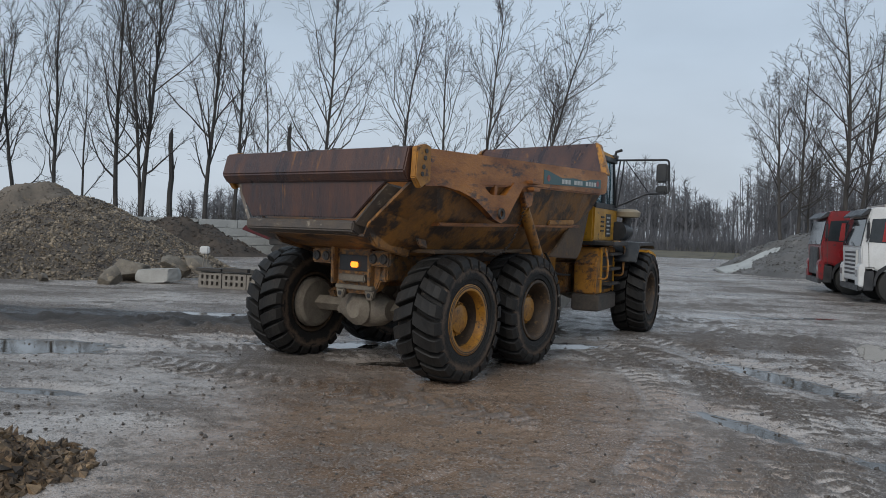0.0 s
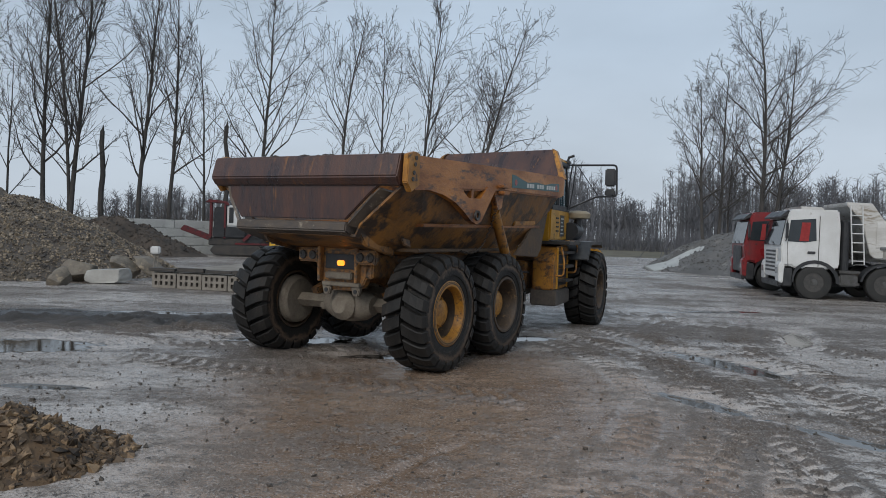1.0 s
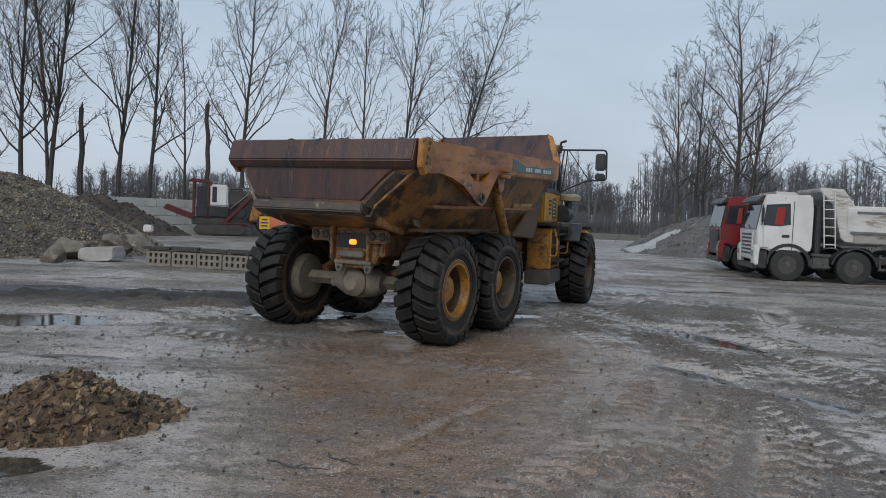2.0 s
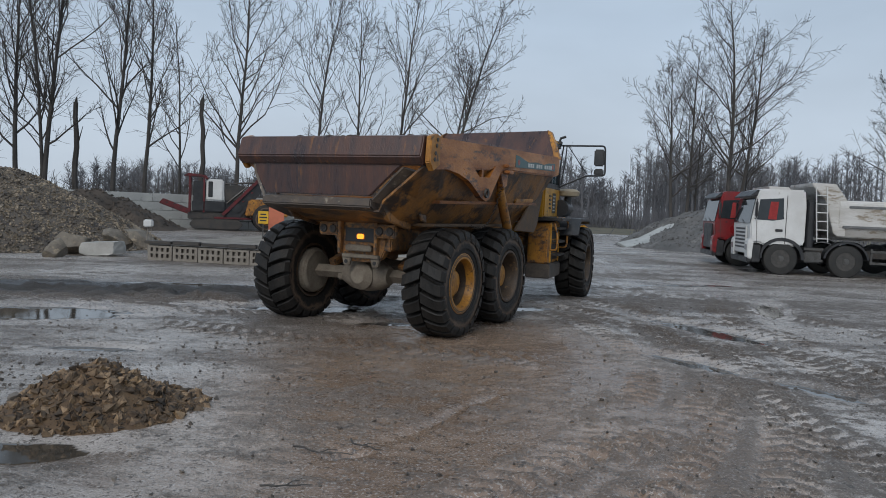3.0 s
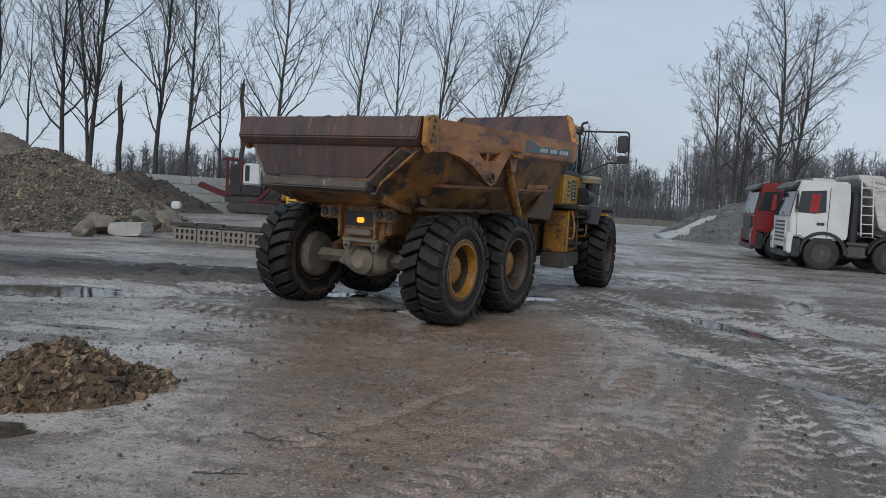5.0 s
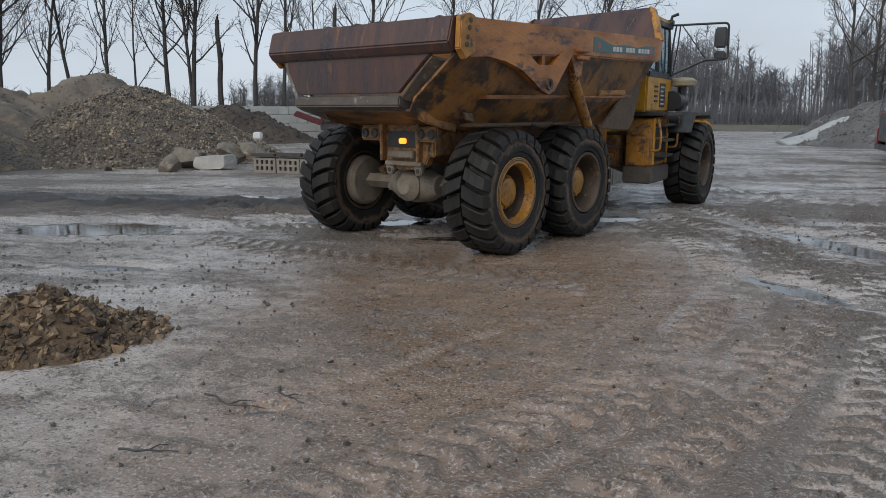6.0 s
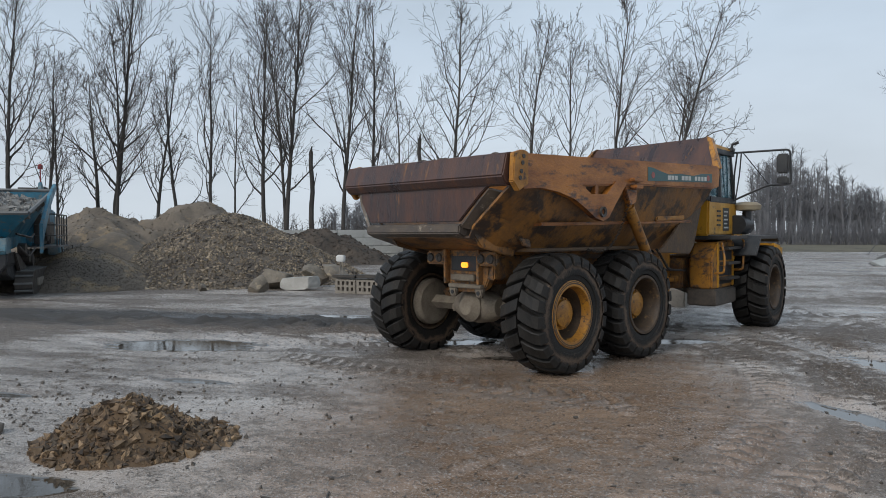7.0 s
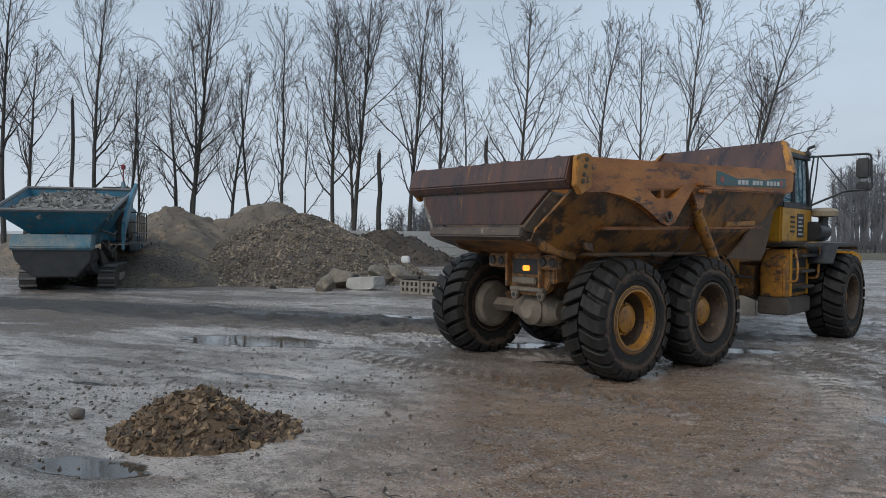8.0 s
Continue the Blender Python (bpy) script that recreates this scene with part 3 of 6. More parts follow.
def spread_axis(lo, hi, step, out_lo, out_hi, grow=1.09):
    vals = list(np.arange(lo, hi, step))
    for sign, end in ((1, out_hi), (-1, out_lo)):
        s, v = step, vals[-1] if sign > 0 else vals[0]
        while sign * (end - v) > 0:
            s *= grow
            v += sign * s
            vals = vals + [v] if sign > 0 else [v] + vals
    return np.array(vals)


ground = new("ground", grid_mesh("ground", spread_axis(-6.0, 6.2, 0.036, -900, 900, 1.075), spread_axis(0.5, 13.0, 0.036, -600, 2500, 1.075), ground_height, M_GROUND))
tagged(ground, "wet muddy yard ground with ruts, tyre prints and puddles", "ground", kind="structure")


def field(x, y):
    return 0.12 + 0.25 * fractal(x * 0.1, y * 0.1, 3) * 0.3 - 0.3 * np.clip((66 - y) / 8, 0, 1)


grass = new("field", grid_mesh("field", np.linspace(-260, 260, 120), np.linspace(60, 420, 80), field, M_GRASS))
tagged(grass, "dull winter grass field beyond the yard", "field", kind="structure")


# ---- the articulated dump truck ----
XC, RAD, WIDE = -1.35, 0.70, 0.56
dumper = thing("dump_truck", "rusty yellow articulated dump truck with six big tyres on wet mud", "dump truck", pose(-0.49, 8.99, 0, 0, 0, -26.1))


def tyre_mesh():
    bm = bmesh.new()
    h = WIDE / 2
    lathe(bm, [(-h * 0.62, 0.36), (-h * 0.92, 0.40), (-h, 0.5), (-h * 0.97, 0.58), (-h * 0.86, 0.602), (-h * 0.5, 0.612), (0, 0.615), (h * 0.5, 0.612), (h * 0.86, 0.602), (h * 0.97, 0.58), (h, 0.5), (h * 0.985, 0.455), (h * 0.94, 0.45), (h * 0.92, 0.40), (h * 0.62, 0.36)], 56, "x", closed=True)
    return mesh_of("tyre", bm, M_TYRE, True)


LUGS = 22


def lug_mesh(side):
    """One slanting block of the tread, from the middle of the tyre out over its shoulder."""
    bm = bmesh.new()
    half = 2 * math.pi / LUGS * 0.405
    cols = []
    for s, top, low, skew in ((0.010, 0.700, 0.60, 0.0), (0.10, 0.703, 0.597, 0.06), (0.20, 0.694, 0.585, 0.12), (0.268, 0.667, 0.57, 0.15), (0.291, 0.605, 0.555, 0.155)):
        ring = []
        for e, rr in ((-1, low), (-0.9, top - 0.012), (-0.78, top), (0.78, top), (0.9, top - 0.012), (1, low)):
            t = e * half + skew
            ring.append(bm.verts.new((side * s, rr * math.cos(t), rr * math.sin(t))))
        cols.append(ring)
    for q, w in zip(cols, cols[1:]):
        for i in range(5):
            bm.faces.new((q[i], q[i + 1], w[i + 1], w[i]))
    bm.faces.new(cols[0])
    bm.faces.new(cols[-1][::-1])
    return mesh_of("tread_lug", bm, M_TYRE)


def rim_mesh(material):
    bm = bmesh.new()
    lathe(bm, [(0.245, 0.385), (0.262, 0.38), (0.262, 0.35), (0.24, 0.335), (0.2, 0.325), (-0.02, 0.30), (-0.08, 0.27), (-0.08, 0.10), (-0.14, 0.10), (-0.14, 0.31), (-0.2, 0.33), (-0.25, 0.36), (-0.25, 0.385)], 40, "x", closed=True)
    for k in range(18):
        t = 2 * math.pi * k / 18
        lathe(bm, [(-0.08, 0.018), (-0.055, 0.018)], 6, "x", (0, 0.22 * math.cos(t), 0.22 * math.sin(t)))
    return mesh_of("wheel", bm, material, True)


def hub_mesh():
    bm = bmesh.new()
    lathe(bm, [(-0.2, 0.24), (-0.14, 0.235), (-0.1, 0.215), (0.05, 0.198), (0.09, 0.192), (0.096, 0.165), (0.135, 0.155), (0.148, 0.12), (0.152, 0.02)], 32)
    for k in range(16):
        t = 2 * math.pi * k / 16
        lathe(bm, [(0.09, 0.012), (0.106, 0.012)], 6, "x", (0, 0.179 * math.cos(t), 0.179 * math.sin(t)))
    return mesh_of("hub", bm, M_RIM, True)


TYRE, LUG_IN, LUG_OUT, RIM, RIMD, HUB = tyre_mesh(), lug_mesh(-1), lug_mesh(1), rim_mesh(M_RIM), rim_mesh(M_RIMDARK), hub_mesh()


def wheel(x, y, turn, spin, rim=None, label=""):
    w = new("wheel", rim or RIM)
    w.parent = dumper
    w.matrix_basis = pose(x, y, RAD - 0.012, 0, 0, turn) @ pose(0, 0, 0, spin, 0, 0)
    tagged(w, label)
    for name, me in (("tyre", TYRE), ("hub", HUB)):
        o = new(name, me)
        o.parent = w
    for k in range(LUGS):
        for me, shift in ((LUG_IN, 0.0), (LUG_OUT, 0.5)):
            o = new("tread_lug", me)
            o.parent = w
            o.matrix_basis = Matrix.Rotation(2 * math.pi * (k + shift) / LUGS, 4, "X")
    return w


XR, XL = -0.17, -2.53
# the dish's inner shade is put into its dark colour; the ring stays yellow
w1 = wheel(XR, 0.0, 0, 20, RIMD, "deep-dish rim with a worn yellow ring")
bm = bmesh.new()
lathe(bm, [(0.16, 0.302), (0.20, 0.312), (0.268, 0.325), (0.272, 0.37), (0.262, 0.392), (0.245, 0.392), (0.20, 0.34)], 40, "x", closed=True)
ring = part("rim_ring", bm, M_RIM, w1, "worn yellow rim ring", True)
wheel(XR, 1.57, 0, 55, RIMD, "dark muddy rim with a yellow hub")
wheel(XL, 0.0, 180, 80, RIMD)
wheel(XL, 1.57, 180, 10, RIMD)
FRONT = pose(XC, 5.62, 0, 0, 0, 7)  # the steered front half
fr, fl = FRONT @ Vector((1.18, 0, 0)), FRONT @ Vector((-1.18, 0, 0))
wheel(fr.x, fr.y, 7, 35, RIMD, "dark muddy rim with a yellow hub")
wheel(fl.x, fl.y, 187, 70, RIMD)

# tub: stations along the length, half widths and heights
bm = bmesh.new()
stations = [(-1.02, (1.37, 2.14), (0.98, 1.84), (0.80, 1.70), (0.74, 1.58)), (-0.62, (1.38, 2.16), (1.02, 1.76), (0.86, 1.56), (0.74, 1.46)), (-0.2, (1.38, 2.18), (1.08, 1.70), (0.88, 1.46), (0.70, 1.38)), (0.9, (1.38, 2.2), (1.12, 1.68), (0.86, 1.36), (0.62, 1.30)),
            (2.3, (1.38, 2.25), (1.14, 1.70), (0.84, 1.32), (0.60, 1.26)), (3.0, (1.38, 2.28), (1.15, 1.74), (0.86, 1.42), (0.62, 1.36)), (3.62, (1.37, 2.32), (1.2, 2.06), (1.0, 1.86), (0.7, 1.80))]
rings = []
for y, *half in stations:
    row = [(XC + a, y, z) for a, z in half] + [(XC - a, y, z) for a, z in half[::-1]]
    rings.append([bm.verts.new(p) for p in row])
for q, w in zip(rings, rings[1:]):
    for k in range(7):
        bm.faces.new((q[k], q[k + 1], w[k + 1], w[k]))
bm.faces.new(rings[-1])
tub = part("tub", bm, M_TUB, dumper, "mud-stained rusty steel tub")
mod = tub.modifiers.new("thick", "SOLIDIFY")
mod.thickness, mod.offset = 0.03, 0.0
for sgn in (1, -1):
    # stiffening rib along the flank and the box-section top rail
    bm = bmesh.new()
    prism(bm, [(-0.3, 1.70), (3.25, 1.76), (3.25, 1.80), (-0.3, 1.74)], "x", XC + sgn * 1.07, XC + sgn * 1.20, 0.012)
    part("rib", bm, M_RAIL, dumper)
    bm = bmesh.new()
    prism(bm, [(-1.0, 2.40), (-0.9, 2.47), (3.66, 2.60), (3.70, 2.52), (3.66, 2.28), (3.4, 2.25), (1.35, 2.22), (-0.9, 2.10), (-1.0, 2.10)], "x", XC + sgn * 1.33, XC + sgn * 1.44, 0.02)
    part("side_rail", bm, M_RAIL, dumper, "worn rust-streaked yellow rail")
    # arched bracket below the rail with a cut-out and a pin hole
    bm = bmesh.new()
    x0, x1 = XC + sgn * 1.37, XC + sgn * 1.455
    left = [(-0.9, 2.2), (-0.9, 2.09), (-0.6, 2.11), (-0.3, 2.08), (0.0, 2.01), (0.22, 1.91), (0.34, 2.075), (0.10, 2.20)]
    lower = [(0.22, 1.91), (0.42, 1.80), (0.58, 1.76), (0.70, 1.80), (0.88, 2.0), (0.66, 2.085), (0.34, 2.075)]
    right = [(0.88, 2.0), (1.12, 2.25), (0.86, 2.25), (0.66, 2.085)]
    for o in (left, lower, right):
        prism(bm, o, "x", x0, x1)
    box(bm, min(x0, x1) - 0.02, max(x0, x1) - 0.03, 0.2, 0.26, 2.05, 2.24)
    box(bm, min(x0, x1) - 0.02, max(x0, x1) - 0.03, 0.46, 0.52, 2.05, 2.24)
    br = part("bracket", bm, M_RAIL, dumper)
    bm = bmesh.new()
    lathe(bm, [(x1 + sgn * 0.004, 0.035), (x1 + sgn * 0.022, 0.035), (x1 + sgn * 0.03, 0.062), (x1 + sgn * 0.002, 0.066)], 18, "x", (0, 0.56, 1.87), closed=True)
    part("pin_boss", bm, M_DARK, br)
    # rear corner plate with bolt holes
    bm = bmesh.new()
    prism(bm, [(-1.07, 2.46), (-0.93, 2.50), (-0.84, 2.48), (-0.84, 2.14), (-1.0, 2.06), (-1.09, 2.16)], "x", XC + sgn * 1.40, XC + sgn * 1.475, 0.01)
    cp = part("corner_plate", bm, M_YELLOW, dumper, "scuffed yellow corner plate")
    for z in (2.20, 2.27, 2.36, 2.43):
        bm = bmesh.new()
        lathe(bm, [(XC + sgn * 1.47, 0.024), (XC + sgn * 1.486, 0.024), (XC + sgn * 1.486, 0.010)], 8, "x", (0, -0.985 + (z - 2.2) * 0.25, z))
        part("bolt", bm, M_DARK, cp)
    # hoist ram with its upper ear
    bm = bmesh.new()
    box(bm, XC + sgn * 1.33, XC + sgn * 1.52, 1.18, 1.42, 2.26, 2.30, 0.01)
    box(bm, XC + sgn * 1.36, XC + sgn * 1.52, 1.22, 1.40, 2.17, 2.22, 0.01)
    prism(bm, [(1.1, 2.22), (1.42, 2.22), (1.38, 2.0), (1.24, 1.96)], "x", XC + sgn * 1.34, XC + sgn * 1.42, 0.01)
    part("ear", bm, M_RAIL, dumper)
    bm = bmesh.new()
    tube(bm, [(XC + sgn * 1.30, 1.30, 2.06), (XC + sgn * 1.29, 1.42, 1.92)], 0.045, 12)
    tube(bm, [(XC + sgn * 1.29, 1.40, 1.95), (XC + sgn * 1.22, 2.06, 1.20)], 0.072, 14)
    tube(bm, [(XC + sgn * 1.225, 2.0, 1.27), (XC + sgn * 1.215, 2.1, 1.15)], 0.088, 14)
    part("hoist_ram", bm, M_YELLOW, dumper, "dirty yellow hydraulic ram", True)
    # dark apron plate at the tub's front corner
    bm = bmesh.new()
    prism(bm, [(2.35, 1.34), (3.25, 1.30), (3.38, 1.42), (3.62, 2.02), (3.5, 2.18), (3.2, 1.98), (2.75, 1.60)], "x", XC + sgn * 1.14, XC + sgn * 1.18, 0.01)
    part("apron_plate", bm, M_TUBLOW, dumper, "mud-caked brown apron plate")
    bm = bmesh.new()
    prism(bm, [(2.2, 1.77), (3.0, 1.80), (2.98, 1.88), (2.22, 1.85)], "x", XC + sgn * 1.16, XC + sgn * 1.235, 0.015)
    part("ledge", bm, M_YELLOW, dumper)

# tailgate with its folded top beam, and the scuffed lip below
bm = bmesh.new()
prism(bm, [(-0.99, 2.48), (-1.10, 2.46), (-1.17, 2.22), (-1.10, 2.13), (-1.0, 2.12)], "x", XC - 1.46, XC + 1.385, 0.015)
beam = part("gate_beam", bm, M_RUST, dumper, "rust-brown folded steel beam")
bm = bmesh.new()
prism(bm, [(XC - 1.23, 2.14), (XC + 1.10, 2.14), (XC + 0.98, 2.06), (XC + 0.62, 1.75), (XC - 1.02, 1.75), (XC - 1.20, 2.0)], "y", -1.07, -1.02, 0.01)
part("tailgate", bm, M_RUST, dumper, "rust-brown steel tailgate")
bm = bmesh.new()
prism(bm, [(-1.02, 1.73), (-1.12, 1.72), (-1.13, 1.62), (-1.02, 1.57), (-0.55, 1.44), (-0.55, 1.50)], "x", XC - 1.04, XC + 0.68, 0.015)
part("lip", bm, M_LIP, dumper, "scraped bare steel lip")
for sgn in (1, -1):
    bm = bmesh.new()
    pts = [(0.66, 1.70), (0.98, 2.0), (1.10, 2.10)] if sgn > 0 else [(1.04, 1.70), (1.20, 2.0), (1.22, 2.12)]
    strip = [((XC + sgn * u, -1.075, z), (XC + sgn * (u + 0.10), -0.94, z - 0.035)) for u, z in pts]
    rows = [[bm.verts.new(p) for p in pair] for pair in strip]
    for p, q in zip(rows, rows[1:]):
        bm.faces.new((p[0], p[1], q[1], q[0]))
    edge = part("cheek_edge", bm, M_LIP, dumper, "scraped pale steel edge")
    mod = edge.modifiers.new("thick", "SOLIDIFY")
    mod.thickness, mod.offset = 0.035, 0.0
    bm = bmesh.new()
    prism(bm, [(-1.0, 1.62), (-0.85, 1.46), (-0.30, 1.34), (-0.25, 1.44), (-0.5, 1.60)], "x", XC + sgn * 0.72, XC + sgn * 0.78, 0.012)
    part("cheek", bm, M_TUB, dumper)
    bm = bmesh.new()
    prism(bm, [(-0.40, 1.56), (-0.34, 1.48), (-0.18, 1.44), (-0.22, 1.56)], "x", XC + sgn * 0.93, XC + sgn * 0.96, 0.01)
    part("gusset", bm, M_TUB, dumper)
# soil left along the gate's top edge
rnd = random.Random(5)
bm = bmesh.new()
for k in range(12):
    x = XC + rnd.uniform(-1.2, 1.2)
    r = bmesh.ops.create_icosphere(bm, subdivisions=1, radius=rnd.uniform(0.02, 0.04), matrix=Matrix.Translation((x if k > 9 else XC + 0.15 + rnd.uniform(-0.25, 0.25), -1.03, 2.468)) @ Matrix.Diagonal((1.6, 0.8, 0.55, 1)))
tagged(part("soil_crumbs", bm, M_DARKSOIL, dumper), kind="stuff")
# headboard and spill guard above the cab's back
bm = bmesh.new()
prism(bm, [(XC - 1.40, 2.52), (XC - 1.12, 3.06), (XC + 1.05, 3.10), (XC + 1.38, 2.60), (XC + 1.2, 2.1), (XC - 1.2, 2.1)], "y", 3.66, 3.72, 0.012)
for v in bm.verts:
    v.co.y += max(0, v.co.z - 2.55) * 0.7
part("headboard", bm, M_RUST, dumper, "rust-brown headboard plate with a yellow edge")
for sgn, zt in ((1, 3.10), (-1, 3.06)):
    bm = bmesh.new()
    prism(bm, [(XC + sgn * 1.04, zt + 0.02), (XC + sgn * 1.14, zt - 0.03), (XC + sgn * 1.45, 2.57), (XC + sgn * 1.36, 2.55)], "y", 3.63, 3.74, 0.01)
    for v in bm.verts:
        v.co.y += max(0, v.co.z - 2.55) * 0.7
    part("headboard_edge", bm, M_YELLOW, dumper)

# decal: teal strip, its lettering as plain bars
bm = bmesh.new()
torn = [(1.62, 2.29), (3.42, 2.345), (3.42, 2.47), (3.1, 2.455), (2.85, 2.415), (2.5, 2.425), (2.15, 2.40), (1.95, 2.43), (1.75, 2.465), (1.62, 2.47)]
prism(bm, torn, "x", XC + 1.437, XC + 1.446)
decal = part("decal", bm, M_TEAL, dumper, "torn teal decal strip")
for k, w in enumerate((0.09, 0.09, 0.09, 0, 0.09, 0.09, 0.09, 0, 0.08, 0.08, 0.08, 0.08)):
    if w:
        y = 2.13 + k * 0.095
        bm = bmesh.new()
        prism(bm, [(y, 2.325 + (y - 2.1) * 0.03), (y + w * 0.8, 2.327 + (y - 2.1) * 0.03), (y + w * 0.8, 2.385 + (y - 2.1) * 0.03), (y, 2.383 + (y - 2.1) * 0.03)], "x", XC + 1.445, XC + 1.450)
        part("lettering_bar", bm, M_WHITE, decal)
for y in (1.75, 3.3):
    bm = bmesh.new()
    lathe(bm, [(XC + 1.445, 0.045), (XC + 1.450, 0.04)], 10, "x", (0, y, 2.37 + (y - 1.75) * 0.02))
    part("emblem", bm, M_PINK, decal)

# the tub is a little narrower than its rails were drawn; its right flank keeps its place
for o in dumper.children_recursive:
    if o.name.split(".")[0] not in {"wheel", "tyre", "hub", "tread_lug"}:
        o.data.transform(Matrix.Translation((0.05, 0, 0)) @ Matrix.Diagonal((0.957, 1, 1, 1)) @ Matrix.Translation((-0.05, 0, 0)))

# hanging chain
bm = bmesh.new()
p0, p1 = Vector((XC + 1.40, 1.32, 2.16)), Vector((XC + 1.25, 0.55, 1.42))
for k in range(34):
    t = k / 33
    p = p0.lerp(p1, t) + Vector((0.03 * math.sin(3 * t), 0, -0.30 * math.sin(math.pi * t)))
    mt = Matrix.Translation(p) @ Euler((0.9, 0, (k % 2) * math.pi / 2)).to_matrix().to_4x4()
    ring = [mt @ Vector((0.012 * math.cos(a), 0, 0.024 * math.sin(a))) for a in (i * math.pi / 3 for i in range(6))]
    tube(bm, ring + [ring[0]], 0.005, 4, caps=False)
part("chain", bm, M_DARK, dumper)

# rear chassis, lights, axles
bm = bmesh.new()
prism(bm, [(XC - 0.52, 1.58), (XC + 0.86, 1.58), (XC + 0.62, 1.36), (XC + 0.56, 1.18), (XC + 0.46, 0.96), (XC + 0.34, 0.90), (XC - 0.08, 0.90), (XC - 0.16, 1.0), (XC - 0.26, 1.20), (XC - 0.40, 1.36)], "y", -0.42, -0.30, 0.015)
for x in (XC - 0.16, XC + 0.40):
    prism(bm, [(x - 0.03, 1.52), (x + 0.03, 1.52), (x + 0.02, 1.0), (x - 0.02, 1.0)], "y", -0.50, -0.41, 0.008)
box(bm, XC - 0.45, XC + 0.75, -0.47, -0.41, 1.46, 1.52, 0.012)
box(bm, XC + 0.48, XC + 0.60, -0.42, 1.0, 1.06, 1.36, 0.02)
box(bm, XC - 0.30, XC - 0.16, -0.30, 3.6, 0.98, 1.26, 0.01)
box(bm, XC + 0.22, XC + 0.36, -0.30, 3.6, 0.98, 1.26, 0.01)
box(bm, XC - 0.16, XC + 0.22, 0.5, 0.7, 1.0, 1.24)
box(bm, XC - 0.16, XC + 0.22, 2.4, 2.6, 1.0, 1.24)
part("rear_chassis", bm, M_FRAME, dumper, "rusty yellow chassis")
bm = bmesh.new()
box(bm, XC - 0.06, XC + 0.34, -0.50, -0.41, 1.04, 1.12, 0.012)
box(bm, XC - 0.12, XC + 0.44, -0.48, -0.41, 0.95, 1.0, 0.008)
for x in (XC - 0.06, XC + 0.38):
    prism(bm, [(x - 0.07, 0.95), (x + 0.07, 0.95), (x + 0.04, 0.84), (x - 0.04, 0.84)], "y", -0.46, -0.40, 0.01)
part("tow_bracket", bm, M_AXLE, dumper, "mud-crusted tow bracket")
for x in (XC - 0.06, XC + 0.38):
    bm = bmesh.new()
    lathe(bm, [(-0.468, 0.026), (-0.462, 0.026)], 14, "y", (x, 0, 0.895))
    part("tow_hole", bm, M_BLACK, dumper)
bm = bmesh.new()
box(bm, XC - 0.10, XC + 0.36, -0.445, -0.415, 1.16, 1.34, 0.01)
part("lamp_recess", bm, M_BLACK, dumper)
bm = bmesh.new()
box(bm, XC + 0.10, XC + 0.20, -0.48, -0.435, 1.20, 1.265, 0.012)
part("lamp", bm, M_LAMP, dumper, "lit amber lamp")
for x in (XC - 0.33, XC + 0.54):
    bm = bmesh.new()
    box(bm, x - 0.16, x + 0.16, -0.50, -0.42, 1.23, 1.40, 0.02)
    lt = part("tail_light", bm, M_FRAME, dumper, "rusty tail light guard")
    for dx in (-0.075, 0.075):
        bm = bmesh.new()
        lathe(bm, [(-0.512, 0.028), (-0.520, 0.05), (-0.500, 0.058), (-0.500, 0.028)], 16, "y", (x + dx, 0, 1.315), closed=True)
        lathe(bm, [(-0.508, 0.026), (-0.503, 0.026)], 12, "y", (x + dx, 0, 1.315))
        part("lens", bm, M_DARK, lt)
for y in (0.0, 1.57):
    bm = bmesh.new()
    tube(bm, [(XL + 0.1, y, 0.69), (XC - 0.5, y, 0.70), (XC - 0.1, y, 0.70), (XC + 0.6, y, 0.70), (XR - 0.1, y, 0.69)], 0.09, 4)
    lathe(bm, [(-0.36, 0.13), (-0.22, 0.20), (0.0, 0.225), (0.22, 0.19), (0.34, 0.12)], 20, "x", (XC + 0.05, y - 0.06, 0.70))
    lathe(bm, [(-0.30, 0.10), (-0.22, 0.19), (0.0, 0.2)], 16, "y", (XC + 0.05, y - 0.05, 0.70))
    box(bm, XC - 0.45, XC - 0.30, y - 0.10, y + 0.1, 0.60, 0.70, 0.02)
    part("axle", bm, M_AXLE, dumper, "mud-dried pale brown axle", True)
    for sgn in (1, -1):
        bm = bmesh.new()
        lathe(bm, [(XC + sgn * 0.84, 0.10), (XC + sgn * 0.85, 0.27), (XC + sgn * 0.88, 0.31), (XC + sgn * 0.95, 0.325), (XC + sgn * 1.05, 0.30)], 28, "x", (0, y, 0.69))
        part("brake_drum", bm, M_AXLE, dumper)
bm = bmesh.new()
for sgn in (1, -1):
    prism(bm, [(-0.1, 0.86), (0.78, 1.16), (1.67, 0.86), (1.6, 0.78), (0.78, 1.02), (-0.03, 0.78)], "x", XC + sgn * 0.5, XC + sgn * 0.62, 0.015)
part("walking_beam", bm, M_FRAME, dumper)
for sgn in (1, -1):
    bm = bmesh.new()
    box(bm, XC + sgn * 0.7, XC + sgn * 1.12, -0.25, 2.1, 1.40, 1.44, 0.01)
    part("mud_shelf", bm, M_TUBLOW, dumper, "shelf caked with dried mud")

